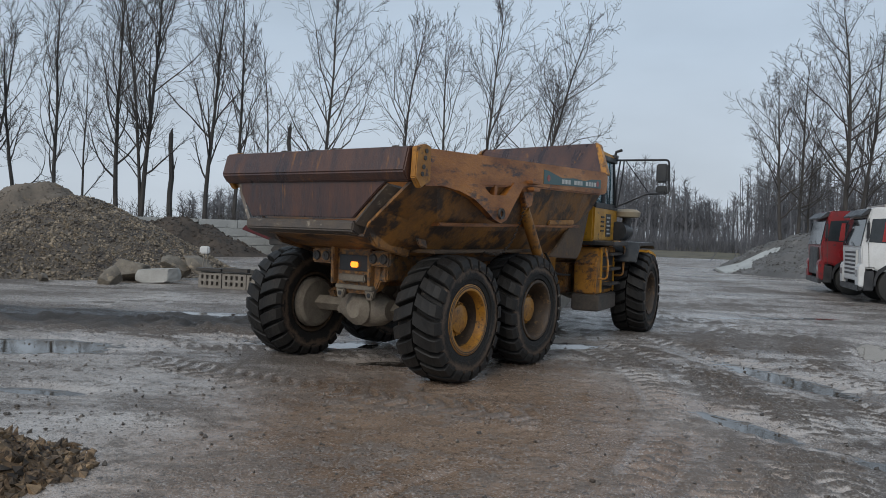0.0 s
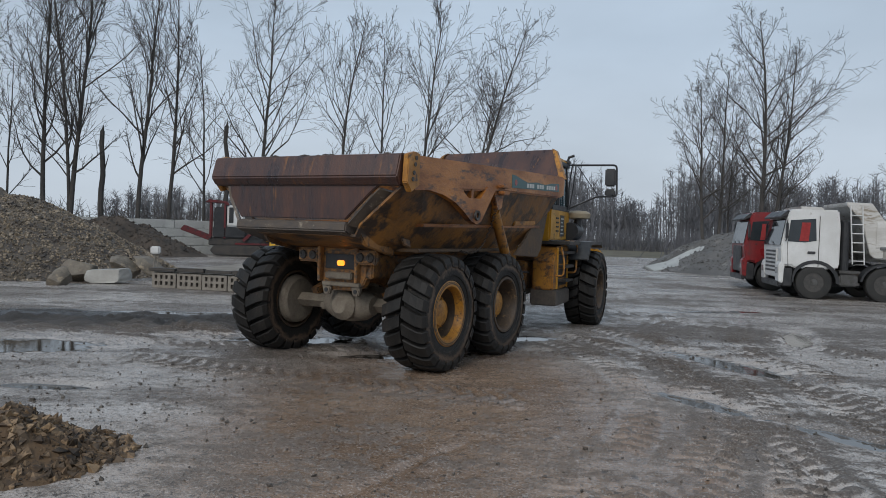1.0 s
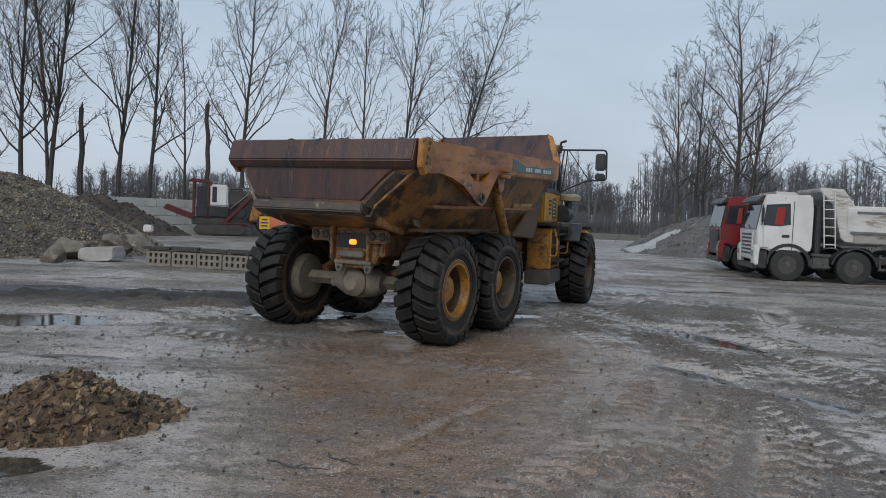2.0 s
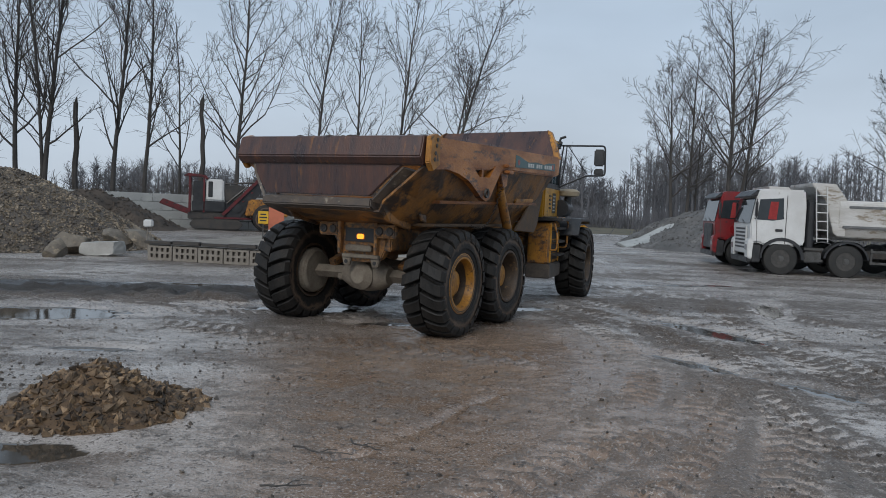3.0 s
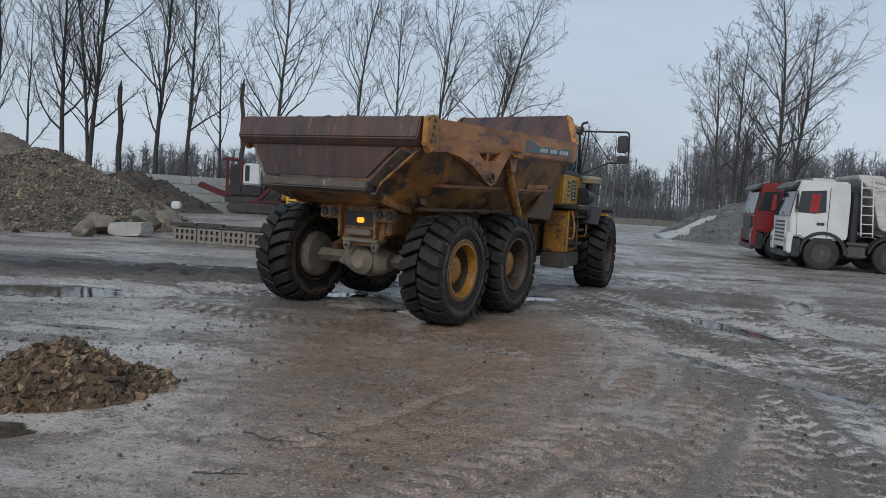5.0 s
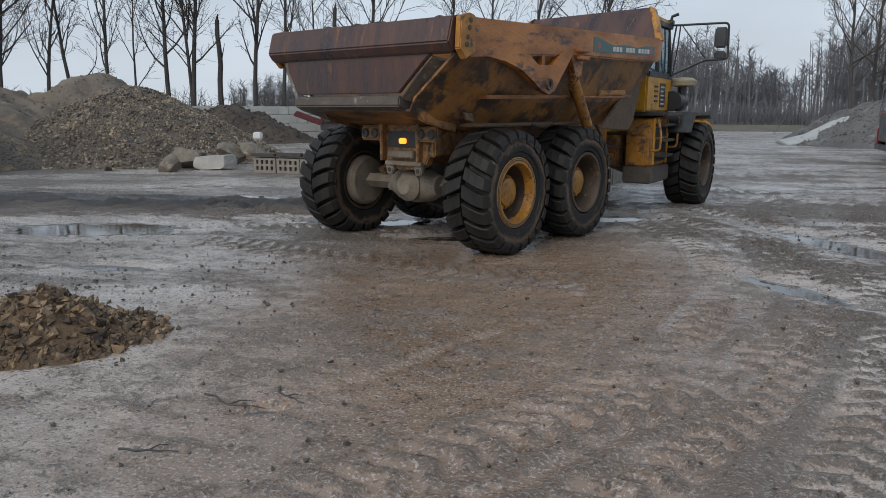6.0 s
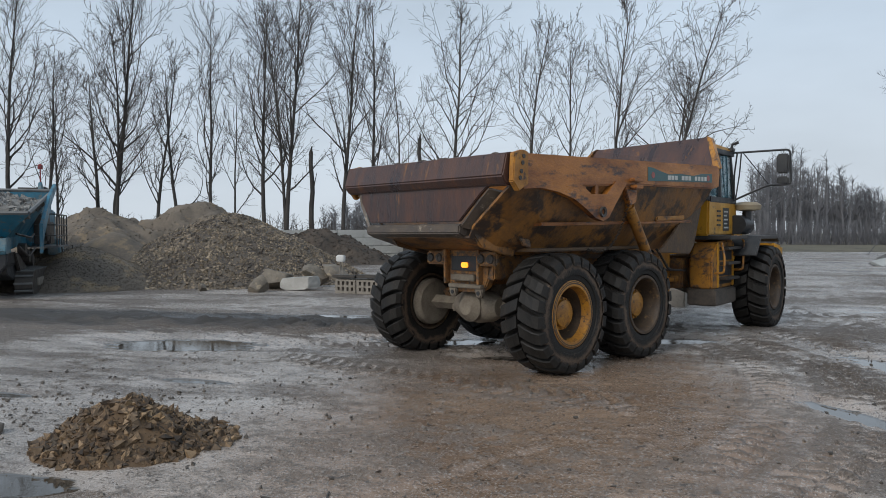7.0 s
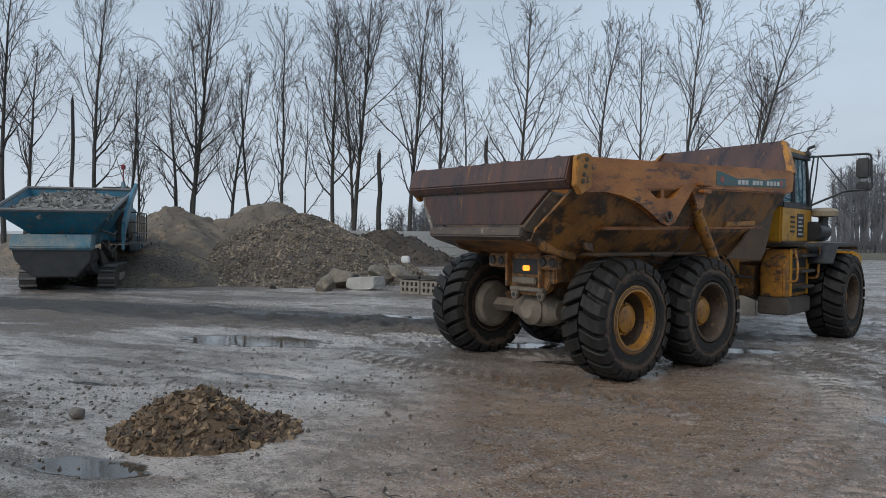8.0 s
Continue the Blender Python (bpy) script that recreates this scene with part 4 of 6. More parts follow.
# articulation: hitch, ram and hoses
bm = bmesh.new()
box(bm, XC - 0.4, XC + 0.5, 2.9, 3.5, 0.78, 1.02, 0.03)
box(bm, XC + 0.55, XC + 0.95, 2.5, 2.9, 0.85, 1.25, 0.03)
box(bm, XC + 0.70, XC + 0.78, 2.55, 3.2, 0.72, 1.32, 0.015)
box(bm, XC + 0.52, XC + 0.60, 3.2, 3.75, 0.62, 1.45, 0.015)
tube(bm, [(XC + 0.62, 2.9, 0.9), (XC + 0.62, 3.9, 0.88)], 0.05, 10)
lathe(bm, [(0.58, 0.14), (1.45, 0.14)], 18, "z", (XC, 3.45, 0))
part("hitch", bm, M_YELLOW, dumper, "dirty yellow hitch frame")
bm = bmesh.new()
for k in range(4):
    x = XC + 0.55 + 0.09 * k
    tube(bm, rounded([(x, 2.4, 1.22), (x, 2.6, 1.42 + 0.03 * k), (x, 2.95, 1.38), (x, 3.3, 1.05), (x, 3.8, 1.02)], 0.12, 4), 0.018, 6)
part("hose_bundle", bm, M_BLACK, dumper)


def front(name, bm, material, label="", smooth=False, parent=None):
    """A part of the front half, drawn round the middle of the front axle."""
    o = part(name, bm, material, parent or dumper, label, smooth)
    if parent is None:
        o.matrix_basis = FRONT
    return o


bm = bmesh.new()
box(bm, -0.5, 0.5, -1.75, 1.0, 0.72, 1.2, 0.03)
front("front_chassis", bm, M_FRAME)
bm = bmesh.new()
tube(bm, [(-1.1, 0, 0.69), (1.1, 0, 0.69)], 0.1, 14)
lathe(bm, [(-0.3, 0.12), (0, 0.22), (0.3, 0.12)], 18, "x", (0, 0, 0.7))
front("front_axle", bm, M_AXLE, "", True)
for sgn in (1, -1):
    # step panel with treads, belly box below
    bm = bmesh.new()
    prism(bm, [(-1.78, 0.72), (-0.80, 0.72), (-0.72, 1.05), (-0.62, 1.32), (-0.75, 1.50), (-1.55, 1.46), (-1.80, 1.20)], "x", sgn * 0.62, sgn * 0.98, 0.03)
    sp = front("step_panel", bm, M_YELLOW, "dirty yellow access step panel")
    for z, a, b in ((0.86, -1.45, -0.85), (1.10, -1.42, -0.82), (1.34, -1.45, -0.72)):
        bm = bmesh.new()
        box(bm, sgn * 0.96, sgn * 1.12, a, b, z, z + 0.045, 0.01)
        front("step", bm, M_DARK, parent=sp)
    # black plates on the panel face stand for shade in the open gaps
    for z0, z1 in ((0.79, 0.85), (0.92, 1.08), (1.17, 1.32)):
        bm = bmesh.new()
        box(bm, sgn * 0.972, sgn * 0.986, -1.46, -0.86, z0, z1, 0.004)
        front("step_recess", bm, M_BLACK, parent=sp)
    for y0, z1 in ((-1.56, 1.46), (-0.84, 1.3)):
        bm = bmesh.new()
        box(bm, sgn * 0.97, sgn * 1.0, y0, y0 + 0.055, 0.74, z1, 0.01)
        front("panel_post", bm, M_CAB, parent=sp)
    bm = bmesh.new()
    box(bm, sgn * 0.60, sgn * 1.04, -1.82, -0.80, 0.47, 0.73, 0.02)
    front("belly_box", bm, M_FLAP, "mud-covered dark tool box")
    bm = bmesh.new()
    tube(bm, rounded([(sgn * 1.0, -1.72, 0.98), (sgn * 1.14, -1.72, 0.98), (sgn * 1.14, -1.70, 1.22), (sgn * 1.06, -1.58, 1.45)], 0.06), 0.018, 8)
    tube(bm, rounded([(sgn * 1.0, -0.78, 1.0), (sgn * 1.14, -0.78, 1.0), (sgn * 1.14, -0.72, 1.48), (sgn * 1.10, -0.9, 1.56), (sgn * 1.08, -1.3, 1.54)], 0.06), 0.018, 8)
    front("grab_rail", bm, M_YELLOW, "", True)
    # fender: arched shell over the wheel
    bm = bmesh.new()
    outer = [(-0.84, 1.24), (-0.80, 1.30), (-0.68, 1.45), (-0.56, 1.56), (0.46, 1.56), (0.60, 1.48), (0.60, 1.44), (0.44, 1.50), (-0.52, 1.50), (-0.62, 1.40), (-0.74, 1.26), (-0.78, 1.22)]
    prism(bm, outer, "x", sgn * 0.92, sgn * 1.36, 0.01)
    front("fender", bm, M_FENDER, "dull grey plastic fender")
    bm = bmesh.new()
    box(bm, sgn * 0.55, sgn * 1.2, -1.62, -0.72, 1.50, 1.56, 0.012)
    front("deck", bm, M_DARK)

# cab: lower shell, pillars, glass, roof, seat
CX0, CX1, CY0, CY1 = -0.55, 0.84, -1.55, -0.24
bm = bmesh.new()
prism(bm, [(CY0, 1.56), (CY1 + 0.12, 1.56), (CY1 + 0.10, 2.12), (CY0 + 0.02, 2.14)], "x", CX0, CX1, 0.03)
cab = front("cab", bm, M_CAB, "yellow cab with dark tinted windows")
for x in (CX0 + 0.04, CX1 - 0.04):
    for ya, yb in ((CY0 + 0.05, CY0 + 0.10), (CY0 + 0.62, CY0 + 0.60), (CY1 + 0.06, CY1 - 0.12)):
        bm = bmesh.new()
        tube(bm, [(x, ya, 2.12), (x * 0.97, yb, 2.95)], 0.045, 6)
        front("pillar", bm, M_BLACK, parent=cab)
bm = bmesh.new()
prism(bm, [(CY0 - 0.02, 2.93), (CY1 - 0.02, 2.93), (CY1 - 0.1, 3.03), (CY0 + 0.45, 3.05), (CY0 + 0.02, 2.99)], "x", CX0 + 0.0, CX1 + 0.0, 0.04)
front("roof", bm, M_CAB, parent=cab)
for sgn, x in ((1, CX1), (-1, CX0)):
    bm = bmesh.new()
    prism(bm, [(CY0 + 0.08, 2.16), (CY1 + 0.04, 2.16), (CY1 - 0.1, 2.95), (CY0 + 0.12, 2.95)], "x", x - sgn * 0.05, x - sgn * 0.038)
    front("side_window", bm, M_GLASS, parent=cab)
    bm = bmesh.new()
    box(bm, x - sgn * 0.03, x + sgn * 0.012, CY0 + 0.06, CY1 + 0.06, 2.10, 2.19, 0.008)
    front("window_seal", bm, M_BLACK, parent=cab)
    bm = bmesh.new()
    box(bm, x - sgn * 0.03, x + sgn * 0.012, CY0 + 0.10, CY1 - 0.06, 2.90, 2.98, 0.008)
    front("window_seal", bm, M_BLACK, parent=cab)
bm = bmesh.new()
prism(bm, [(CX0 + 0.06, 2.16), (CX1 - 0.06, 2.16), (CX1 - 0.08, 2.95), (CX0 + 0.08, 2.95)], "y", CY0 + 0.07, CY0 + 0.08)
front("rear_window", bm, M_GLASS, parent=cab)
bm = bmesh.new()
prism(bm, [(CX0 + 0.06, 2.16), (CX1 - 0.06, 2.16), (CX1 - 0.08, 2.95), (CX0 + 0.08, 2.95)], "y", CY1 - 0.02, CY1 - 0.01)
front("windscreen", bm, M_GLASS, parent=cab)
bm = bmesh.new()
box(bm, -0.25, 0.25, -1.2, -0.75, 2.0, 2.2, 0.05)
box(bm, -0.23, 0.23, -1.28, -1.15, 2.1, 2.75, 0.05)
front("seat", bm, M_SEAT, parent=cab)
for k in range(4):
    bm = bmesh.new()
    box(bm, CX1 - 0.004, CX1 + 0.012, -1.16, -0.98, 1.72 + 0.075 * k, 1.75 + 0.075 * k, 0.004)
    front("vent_slot", bm, M_BLACK, parent=cab)
bm = bmesh.new()
box(bm, CX1 - 0.003, CX1 + 0.006, -0.86, -0.56, 1.64, 2.02)
front("side_decal", bm, M_FENDER, parent=cab)
for k, w in enumerate((0.22, 0.16, 0.2, 0.14, 0.2)):
    bm = bmesh.new()
    box(bm, CX1 + 0.004, CX1 + 0.010, -0.82, -0.82 + w, 1.68 + 0.066 * k, 1.705 + 0.066 * k)
    front("lettering_bar", bm, M_WHITE, parent=cab)
bm = bmesh.new()
box(bm, CX1 - 0.02, CX1 + 0.015, CY0 + 0.04, -0.45, 1.545, 1.575, 0.006)
front("sill", bm, M_DARK, parent=cab)
# mirror arm and two mirrors on each side
for sgn, x in ((1, CX1), (-1, CX0)):
    bm = bmesh.new()
    a = rounded([(x - sgn * 0.1, -0.60, 2.97), (x + sgn * 0.02, -0.30, 2.97), (x + sgn * 0.82, 0.02, 3.00), (x + sgn * 0.84, 0.02, 2.42), (x + sgn * 0.5, -0.15, 2.40), (x + sgn * 0.02, -0.34, 2.16)], 0.07, 4)
    tube(bm, a, 0.018, 8)
    tube(bm, [(x + sgn * 0.14, -0.26, 2.97), (x + sgn * 0.52, -0.13, 2.42)], 0.009, 6)
    tube(bm, rounded([(x + sgn * 0.06, -0.3, 2.97), (x + sgn * 0.02, -0.33, 2.6), (x + sgn * 0.02, -0.34, 2.14)], 0.1), 0.014, 6)
    tube(bm, rounded([(x + sgn * 0.12, -0.28, 2.97), (x + sgn * 0.10, -0.31, 2.6), (x + sgn * 0.04, -0.34, 2.14)], 0.1), 0.012, 6)
    arm = front("mirror_arm", bm, M_BLACK, "black tubular mirror arm", True)
    for z0, z1, w in ((2.60, 2.93, 0.10), (2.41, 2.55, 0.095)):
        bm = bmesh.new()
        box(bm, x + sgn * 0.72 - w, x + sgn * 0.72 + w, -0.05, 0.03, z0, z1, 0.025)
        mirror = front("mirror", bm, M_MIRROR, parent=arm)
    bm = bmesh.new()
    box(bm, x - 0.05, x + 0.05, -0.5, -0.38, 2.98, 3.04, 0.01)
    tube(bm, [(x, -0.44, 3.02), (x + 0.02, -0.44, 3.10), (x + sgn * 0.12, -0.44, 3.13)], 0.025, 8)
    front("work_light", bm, M_BLACK)
# bonnet, grille end, air cleaner, exhaust drum
bm = bmesh.new()
prism(bm, [(-0.42, 1.5), (0.95, 1.42), (1.0, 1.62), (0.85, 1.86), (-0.1, 2.04), (-0.42, 2.08)], "x", -0.62, 0.62, 0.05)
front("bonnet", bm, M_CAB, "yellow sloping bonnet", True)
bm = bmesh.new()
prism(bm, [(0.80, 0.98), (1.25, 0.98), (1.28, 1.36), (0.80, 1.42)], "x", -1.25, 1.25, 0.04)
front("bumper", bm, M_CAB)
bm = bmesh.new()
lathe(bm, [(1.98, 0.10), (2.0, 0.22), (2.08, 0.235), (2.10, 0.21), (2.13, 0.16), (2.14, 0.03)], 24, "z", (0.98, -0.02, 0))
ac = front("air_cleaner", bm, M_CREAM, "dusty cream air pre-cleaner bowl", True)
bm = bmesh.new()
lathe(bm, [(1.6, 0.075), (2.0, 0.075)], 16, "z", (0.98, -0.02, 0))
lathe(bm, [(-0.28, 0.05), (-0.28, 0.165), (0.2, 0.17), (0.26, 0.12)], 22, "y", (0.90, -0.08, 1.74))
front("canister", bm, M_BLACK, "", True, parent=ac)


# ---- heaps ----
def pile_height(cx, cy, rad, top, seed, rough=0.12, stretch=1.0, turn=0.0, skirt=None):
    c, q = math.cos(radians(turn)), math.sin(radians(turn))

    def height(x, y):
        u, v = ((x - cx) * c + (y - cy) * q) / stretch, -(x - cx) * q + (y - cy) * c
        d = np.hypot(u, v) * (1 + 0.22 * value_noise(np.arctan2(v, u) * 1.3 + seed, seed * 1.7 + 0 * u)) / rad
        peak = 1 - np.sqrt(d * d + 0.02) + 0.14
        foot = np.clip(peak, -0.2, None)
        if skirt:
            sx, sy, sr, st = skirt
            low = st * (1.12 - np.sqrt((np.hypot(x - cx - sx, y - cy - sy) / sr) ** 2 + 0.02))
            foot = np.maximum(foot, low / top)
            peak = np.maximum(peak, low / st)
        return top * foot + rough * fractal(x * 0.9 + seed, y * 0.9, 4) * np.clip(peak * 3, 0, 1) - 0.03
    return height


def pile(name, cx, cy, rad, top, seed, material, label, rough=0.12, stretch=1.0, turn=0.0, chips=0, size=(0.02, 0.06), chip_material=None, step=0.12, category="heap", skirt=None):
    f = pile_height(cx, cy, rad, top, seed, rough, stretch, turn, skirt)
    ext = rad * max(1, stretch) * 1.25
    ob = thing(name, label, category)
    ob.matrix_basis = Matrix.Translation((cx, cy, 0))
    me = grid_mesh(name, np.arange(-ext, ext, step), np.arange(-ext, ext, step), lambda x, y: f(x + cx, y + cy), material)
    body = new("heap_body", me)
    body.parent = ob
    if chips:
        rnd = np.random.RandomState(seed)
        a, r = rnd.rand(chips) * 2 * math.pi, np.sqrt(rnd.rand(chips)) * rad * 1.12
        x, y = r * np.cos(a) * stretch, r * np.sin(a)
        c, q = math.cos(radians(turn)), math.sin(radians(turn))
        x, y = x * c - y * q, x * q + y * c
        z = np.maximum(f(x + cx, y + cy), 0.0)
        s = size[0] + (size[1] - size[0]) * rnd.rand(chips) ** 3.0
        st = new("gravel", stones_mesh("gravel", np.stack([x, y, z], -1), s, seed, chip_material))
        st.parent = ob
        tagged(st, kind="stuff")
    return ob


pile("soil_heap", -3.2, 5.2, 0.60, 0.44, 4, M_CLAYHEAP, "small heap of brown soil and stone chips on the wet mud", 0.22, 1.15, 28, 3000, (0.006, 0.05), M_HEAPSTONE, 0.025, skirt=(-0.22, -0.16, 0.5, 0.2))
pile("gravel_heap", -14.75, 22.3, 4.3, 2.4, 9, M_GRAVEL, "big heap of wet brown crushed gravel", 0.14, 1.05, 0, 30000, (0.022, 0.066), M_STONES, 0.14)
pile("gravel_heap", -21.5, 22.5, 5.0, 2.5, 11, M_SAND, "tall heap of grey-brown sand", 0.75, 1.3, 0, 9000, (0.015, 0.045), M_SAND)
pile("gravel_heap", -18.8, 25.3, 4.9, 2.95, 12, M_SAND, "tall heap of grey-brown sand", 0.7, 1.05, 0, 9000, (0.015, 0.045), M_SAND)
pile("gravel_heap", -26.5, 24.0, 5.2, 2.6, 15, M_SAND, "tall heap of grey-brown sand", 0.7, 1.2, 0)
pile("gravel_heap", -20.2, 20.6, 2.6, 1.75, 23, M_SAND, "steep heap of grey-brown sand", 0.4, 1.1, 0, 6000, (0.015, 0.04), M_SAND)
pile("gravel_heap", -19.2, 18.6, 2.3, 1.15, 25, M_SAND, "low heap of grey-brown sand", 0.3, 1.2, 0, 1800, (0.02, 0.05), M_SAND)
pile("gravel_heap", -17.6, 19.9, 2.4, 1.6, 13, M_SAND, "low heap of fine tan sand", 0.22, 1.1, 20)
pile("gravel_heap", -17.0, 17.9, 2.2, 1.25, 17, M_SAND, "low heap of dark fine gravel", 0.08, 1.2, 0, 9000, (0.015, 0.035), M_SAND)
pile("soil_heap", -18.2, 34.6, 2.6, 1.75, 14, M_DARKSOIL, "heap of dark peaty soil before the block wall", 0.7, 1.4, 15, 4000, (0.02, 0.09), M_DARKSOIL)
pile("sand_heap", 14.4, 40.5, 4.6, 2.6, 16, M_GREYSAND, "tall heap of light grey sand", 0.5, 1.1, 0, 2500, (0.04, 0.09), M_GREYSAND)
pile("sand_heap", 11.6, 39.0, 2.4, 1.0, 18, M_GREYSAND, "low heap of light grey sand", 0.35, 1.2, 0, 1200, (0.04, 0.09), M_GREYSAND)
for k, (x, y, z, tilt, spin, ln) in enumerate(((9.4, 38.8, 0.28, 12, 20, 2.2), (10.3, 39.4, 0.6, 22, 28, 2.2), (11.5, 40.0, 1.15, 26, 10, 2.0))):
    bm = bmesh.new()
    box(bm, -ln / 2, ln / 2, -0.45, 0.45, -0.07, 0.07, 0.02)
    solid("concrete_slab", bm, M_CONCRETE, "broken pale concrete slab leaning on the sand heap", "slab", pose(x, y, z, 14, -tilt, spin), "slabs on the sand heap")

# pebbles strewn over the mud
rnd = np.random.RandomState(21)
n = 7000
px, py = np.concatenate([rnd.uniform(-6.5, 6, n), -4.7 + 1.0 * rnd.randn(650)]), np.concatenate([1.5 + 12 * rnd.rand(n) ** 1.3, 5.5 + 0.8 * rnd.randn(650)])
ps = np.concatenate([0.003 + 0.02 * rnd.rand(n) ** 5, 0.005 + 0.025 * rnd.rand(650) ** 4])
peb = new("pebbles", stones_mesh("pebbles", np.stack([px, py, ground_height(px, py) + 0.2 * ps], -1), ps, 22, M_PEBBLE))
tagged(peb, "small muddy pebbles strewn over the yard", "pebbles", kind="stuff")


def twig(x, y, turn, length, seed):
    rnd = random.Random(seed)
    pts = [(length * (k / 6 - 0.5), 0.06 * length * math.sin(k * 1.1 + seed) + rnd.gauss(0, 0.008), 0.014 + 0.012 * abs(math.sin(k * 0.9 + seed))) for k in range(7)]
    bm = bmesh.new()
    tube(bm, pts, 0.007, 5, 0.003)
    q = Vector(pts[3])
    tube(bm, [q, q + Vector((0.10 * length, 0.13 * length, 0.01)), q + Vector((0.22 * length, 0.2 * length, 0.006))], 0.005, 5, 0.002)
    solid("twig", bm, M_BARK, "thin dark forked twig lying on the mud", "twig", pose(x, y, float(ground_height(np.array(x), np.array(y))), 0, 0, turn), "twigs on the mud")


twig(-1.36, 4.36, -10, 0.42, 1)
twig(-1.1, 4.52, -35, 0.3, 2)
twig(-1.45, 3.75, 3, 0.3, 3)

# ---- boulders ----
def boulder(name, size, seed, material, label, m, category="boulder", cut=None):
    bm = bmesh.new()
    bmesh.ops.create_icosphere(bm, subdivisions=4, radius=1.0)
    noise.seed_set(seed)
    rnd = random.Random(seed)
    cuts = [(Vector((rnd.gauss(0, 1), rnd.gauss(0, 1), rnd.gauss(0, 1))).normalized(), rnd.uniform(0.5, 0.85)) for _ in range(13)]
    if cut:
        cuts = [(Vector((0, 0.05, 1)).normalized(), 0.62), (Vector((0.1, -1, 0.12)).normalized(), 0.6), (Vector((0, 1, 0)), 0.6), (Vector((1, -0.25, 0)).normalized(), 0.72), (Vector((-1, -0.1, 0.1)).normalized(), 0.75), (Vector((0, 0, -1)), 0.6)] + cuts[:3]
    for v in bm.verts:
        p = v.co.copy()
        for way, d in cuts:
            over = p.dot(way) - d
            if over > 0:
                p -= over * way
        p *= 1.35 * (1 + 0.035 * noise.noise(v.co * 3.0 + Vector((seed, 0, 0))) + 0.02 * noise.noise(v.co * 9))
        v.co = Vector((p.x * size[0], p.y * size[1], p.z * size[2]))
    return solid(name, bm, material, label, category, m, "boulders by the gravel heap", smooth=True)


boulder("stone_slab", (0.52, 0.34, 0.20), 3, M_SLAB, "long pale flat-topped stone block beside boulders", pose(-9.85, 18.75, 0.20, 3, -4, -4), "stone block", 0.34)
boulder("boulder", (0.26, 0.24, 0.22), 7, M_ROCK, "brown rough granite boulder on the mud", pose(-10.55, 17.75, 0.18, 0, 0, 30))
boulder("boulder", (0.40, 0.34, 0.30), 8, M_ROCK, "large grey-brown boulder half in gravel", pose(-10.75, 19.0, 0.27, 10, 0, 70))
boulder("boulder", (0.42, 0.30, 0.24), 12, M_ROCK, "large grey-brown boulder half in gravel", pose(-10.0, 19.8, 0.36, -18, 12, 20))
boulder("boulder", (0.46, 0.26, 0.16), 14, M_ROCK, "tilted flat boulder leaning on others", pose(-9.35, 19.9, 0.42, 8, 24, -15))
boulder("boulder", (0.12, 0.10, 0.10), 15, M_ROCK, "small rough stone at the heap's foot", pose(-12.3, 17.6, 0.08, 0, 0, 10))
boulder("boulder", (0.07, 0.06, 0.05), 17, M_PEBBLE, "single muddy stone beside the soil heap", pose(-4.5, 5.0, 0.03, 0, 0, 40))
boulder("boulder", (0.05, 0.045, 0.04), 19, M_PEBBLE, "single muddy stone beside the soil heap", pose(-3.9, 5.2, 0.03, 0, 0, 80))

# ---- low concrete platform with lattice blocks ----
plat = thing("platform", "low muddy concrete platform edged with lattice blocks", "platform", pose(-8.34, 18.04, 0, 0, 0, -7))
bm = bmesh.new()
box(bm, -0.1, 9.0, 0.16, 7.5, -0.05, 0.40, 0.03)
part("slab", bm, M_OLDCONC, plat)
bm = bmesh.new()
for k in range(7):
    box(bm, -0.1 + k * 0.75, 0.62 + k * 0.75, -0.02 + 0.03 * (k % 3), 0.18, 0.42, 0.50 + 0.02 * (k % 2), 0.015)
part("edge_beam", bm, M_DARK, plat, "weathered dark edge timber")
lb = bmesh.new()
for z0, z1 in ((0.0, 0.07), (0.165, 0.225), (0.32, 0.37)):
    box(lb, 0, 0.66, 0, 0.16, z0, z1, 0.006)
for x in (0.0, 0.145, 0.29, 0.435, 0.58):
    box(lb, x, x + 0.08, 0.002, 0.158, 0.0, 0.37, 0.004)
box(lb, 0.01, 0.65, 0.09, 0.155, 0.0, 0.36)
LBM = mesh_of("lattice_block", lb, M_OLDCONC)
for k in range(5):
    o = new("lattice_block", LBM)
    o.parent = plat
    o.matrix_basis = pose(0.02 + k * 0.685, -0.05 - 0.012 * k, 0.01, 0, 0, (-1.5, 0.5, -1, 1.5, 0)[k])
post = thing("marker_post", "white plastic can upside down on a bent stake", "marker", pose(-9.0, 19.6, 0, 0, 0, 10))
bm = bmesh.new()
box(bm, -0.12, 0.12, -0.1, 0.1, 0.78, 0.98, 0.03)
part("can", bm, M_CABWHITE, post)
bm = bmesh.new()
tube(bm, rounded([(0.02, 0, 0.0), (-0.05, 0, 0.4), (0.0, 0, 0.8)], 0.1), 0.018, 6)
tube(bm, rounded([(0.12, 0, 0.0), (0.04, 0, 0.35), (0.08, 0, 0.8)], 0.1), 0.012, 6)
part("stake", bm, M_OLDCONC, post)
sg = thing("warning_sign", "small yellow warning sign on a thin post", "sign", pose(-6.7, 22.9, 0.0, 0, 0, 10))
bm = bmesh.new()
tube(bm, [(0, 0, 0.38), (0, 0, 0.98)], 0.02, 6)
part("post", bm, M_ALU, sg)
bm = bmesh.new()
box(bm, -0.16, 0.16, -0.03, -0.015, 0.90, 1.30, 0.004)
pl = part("plate", bm, M_SIGN, sg)
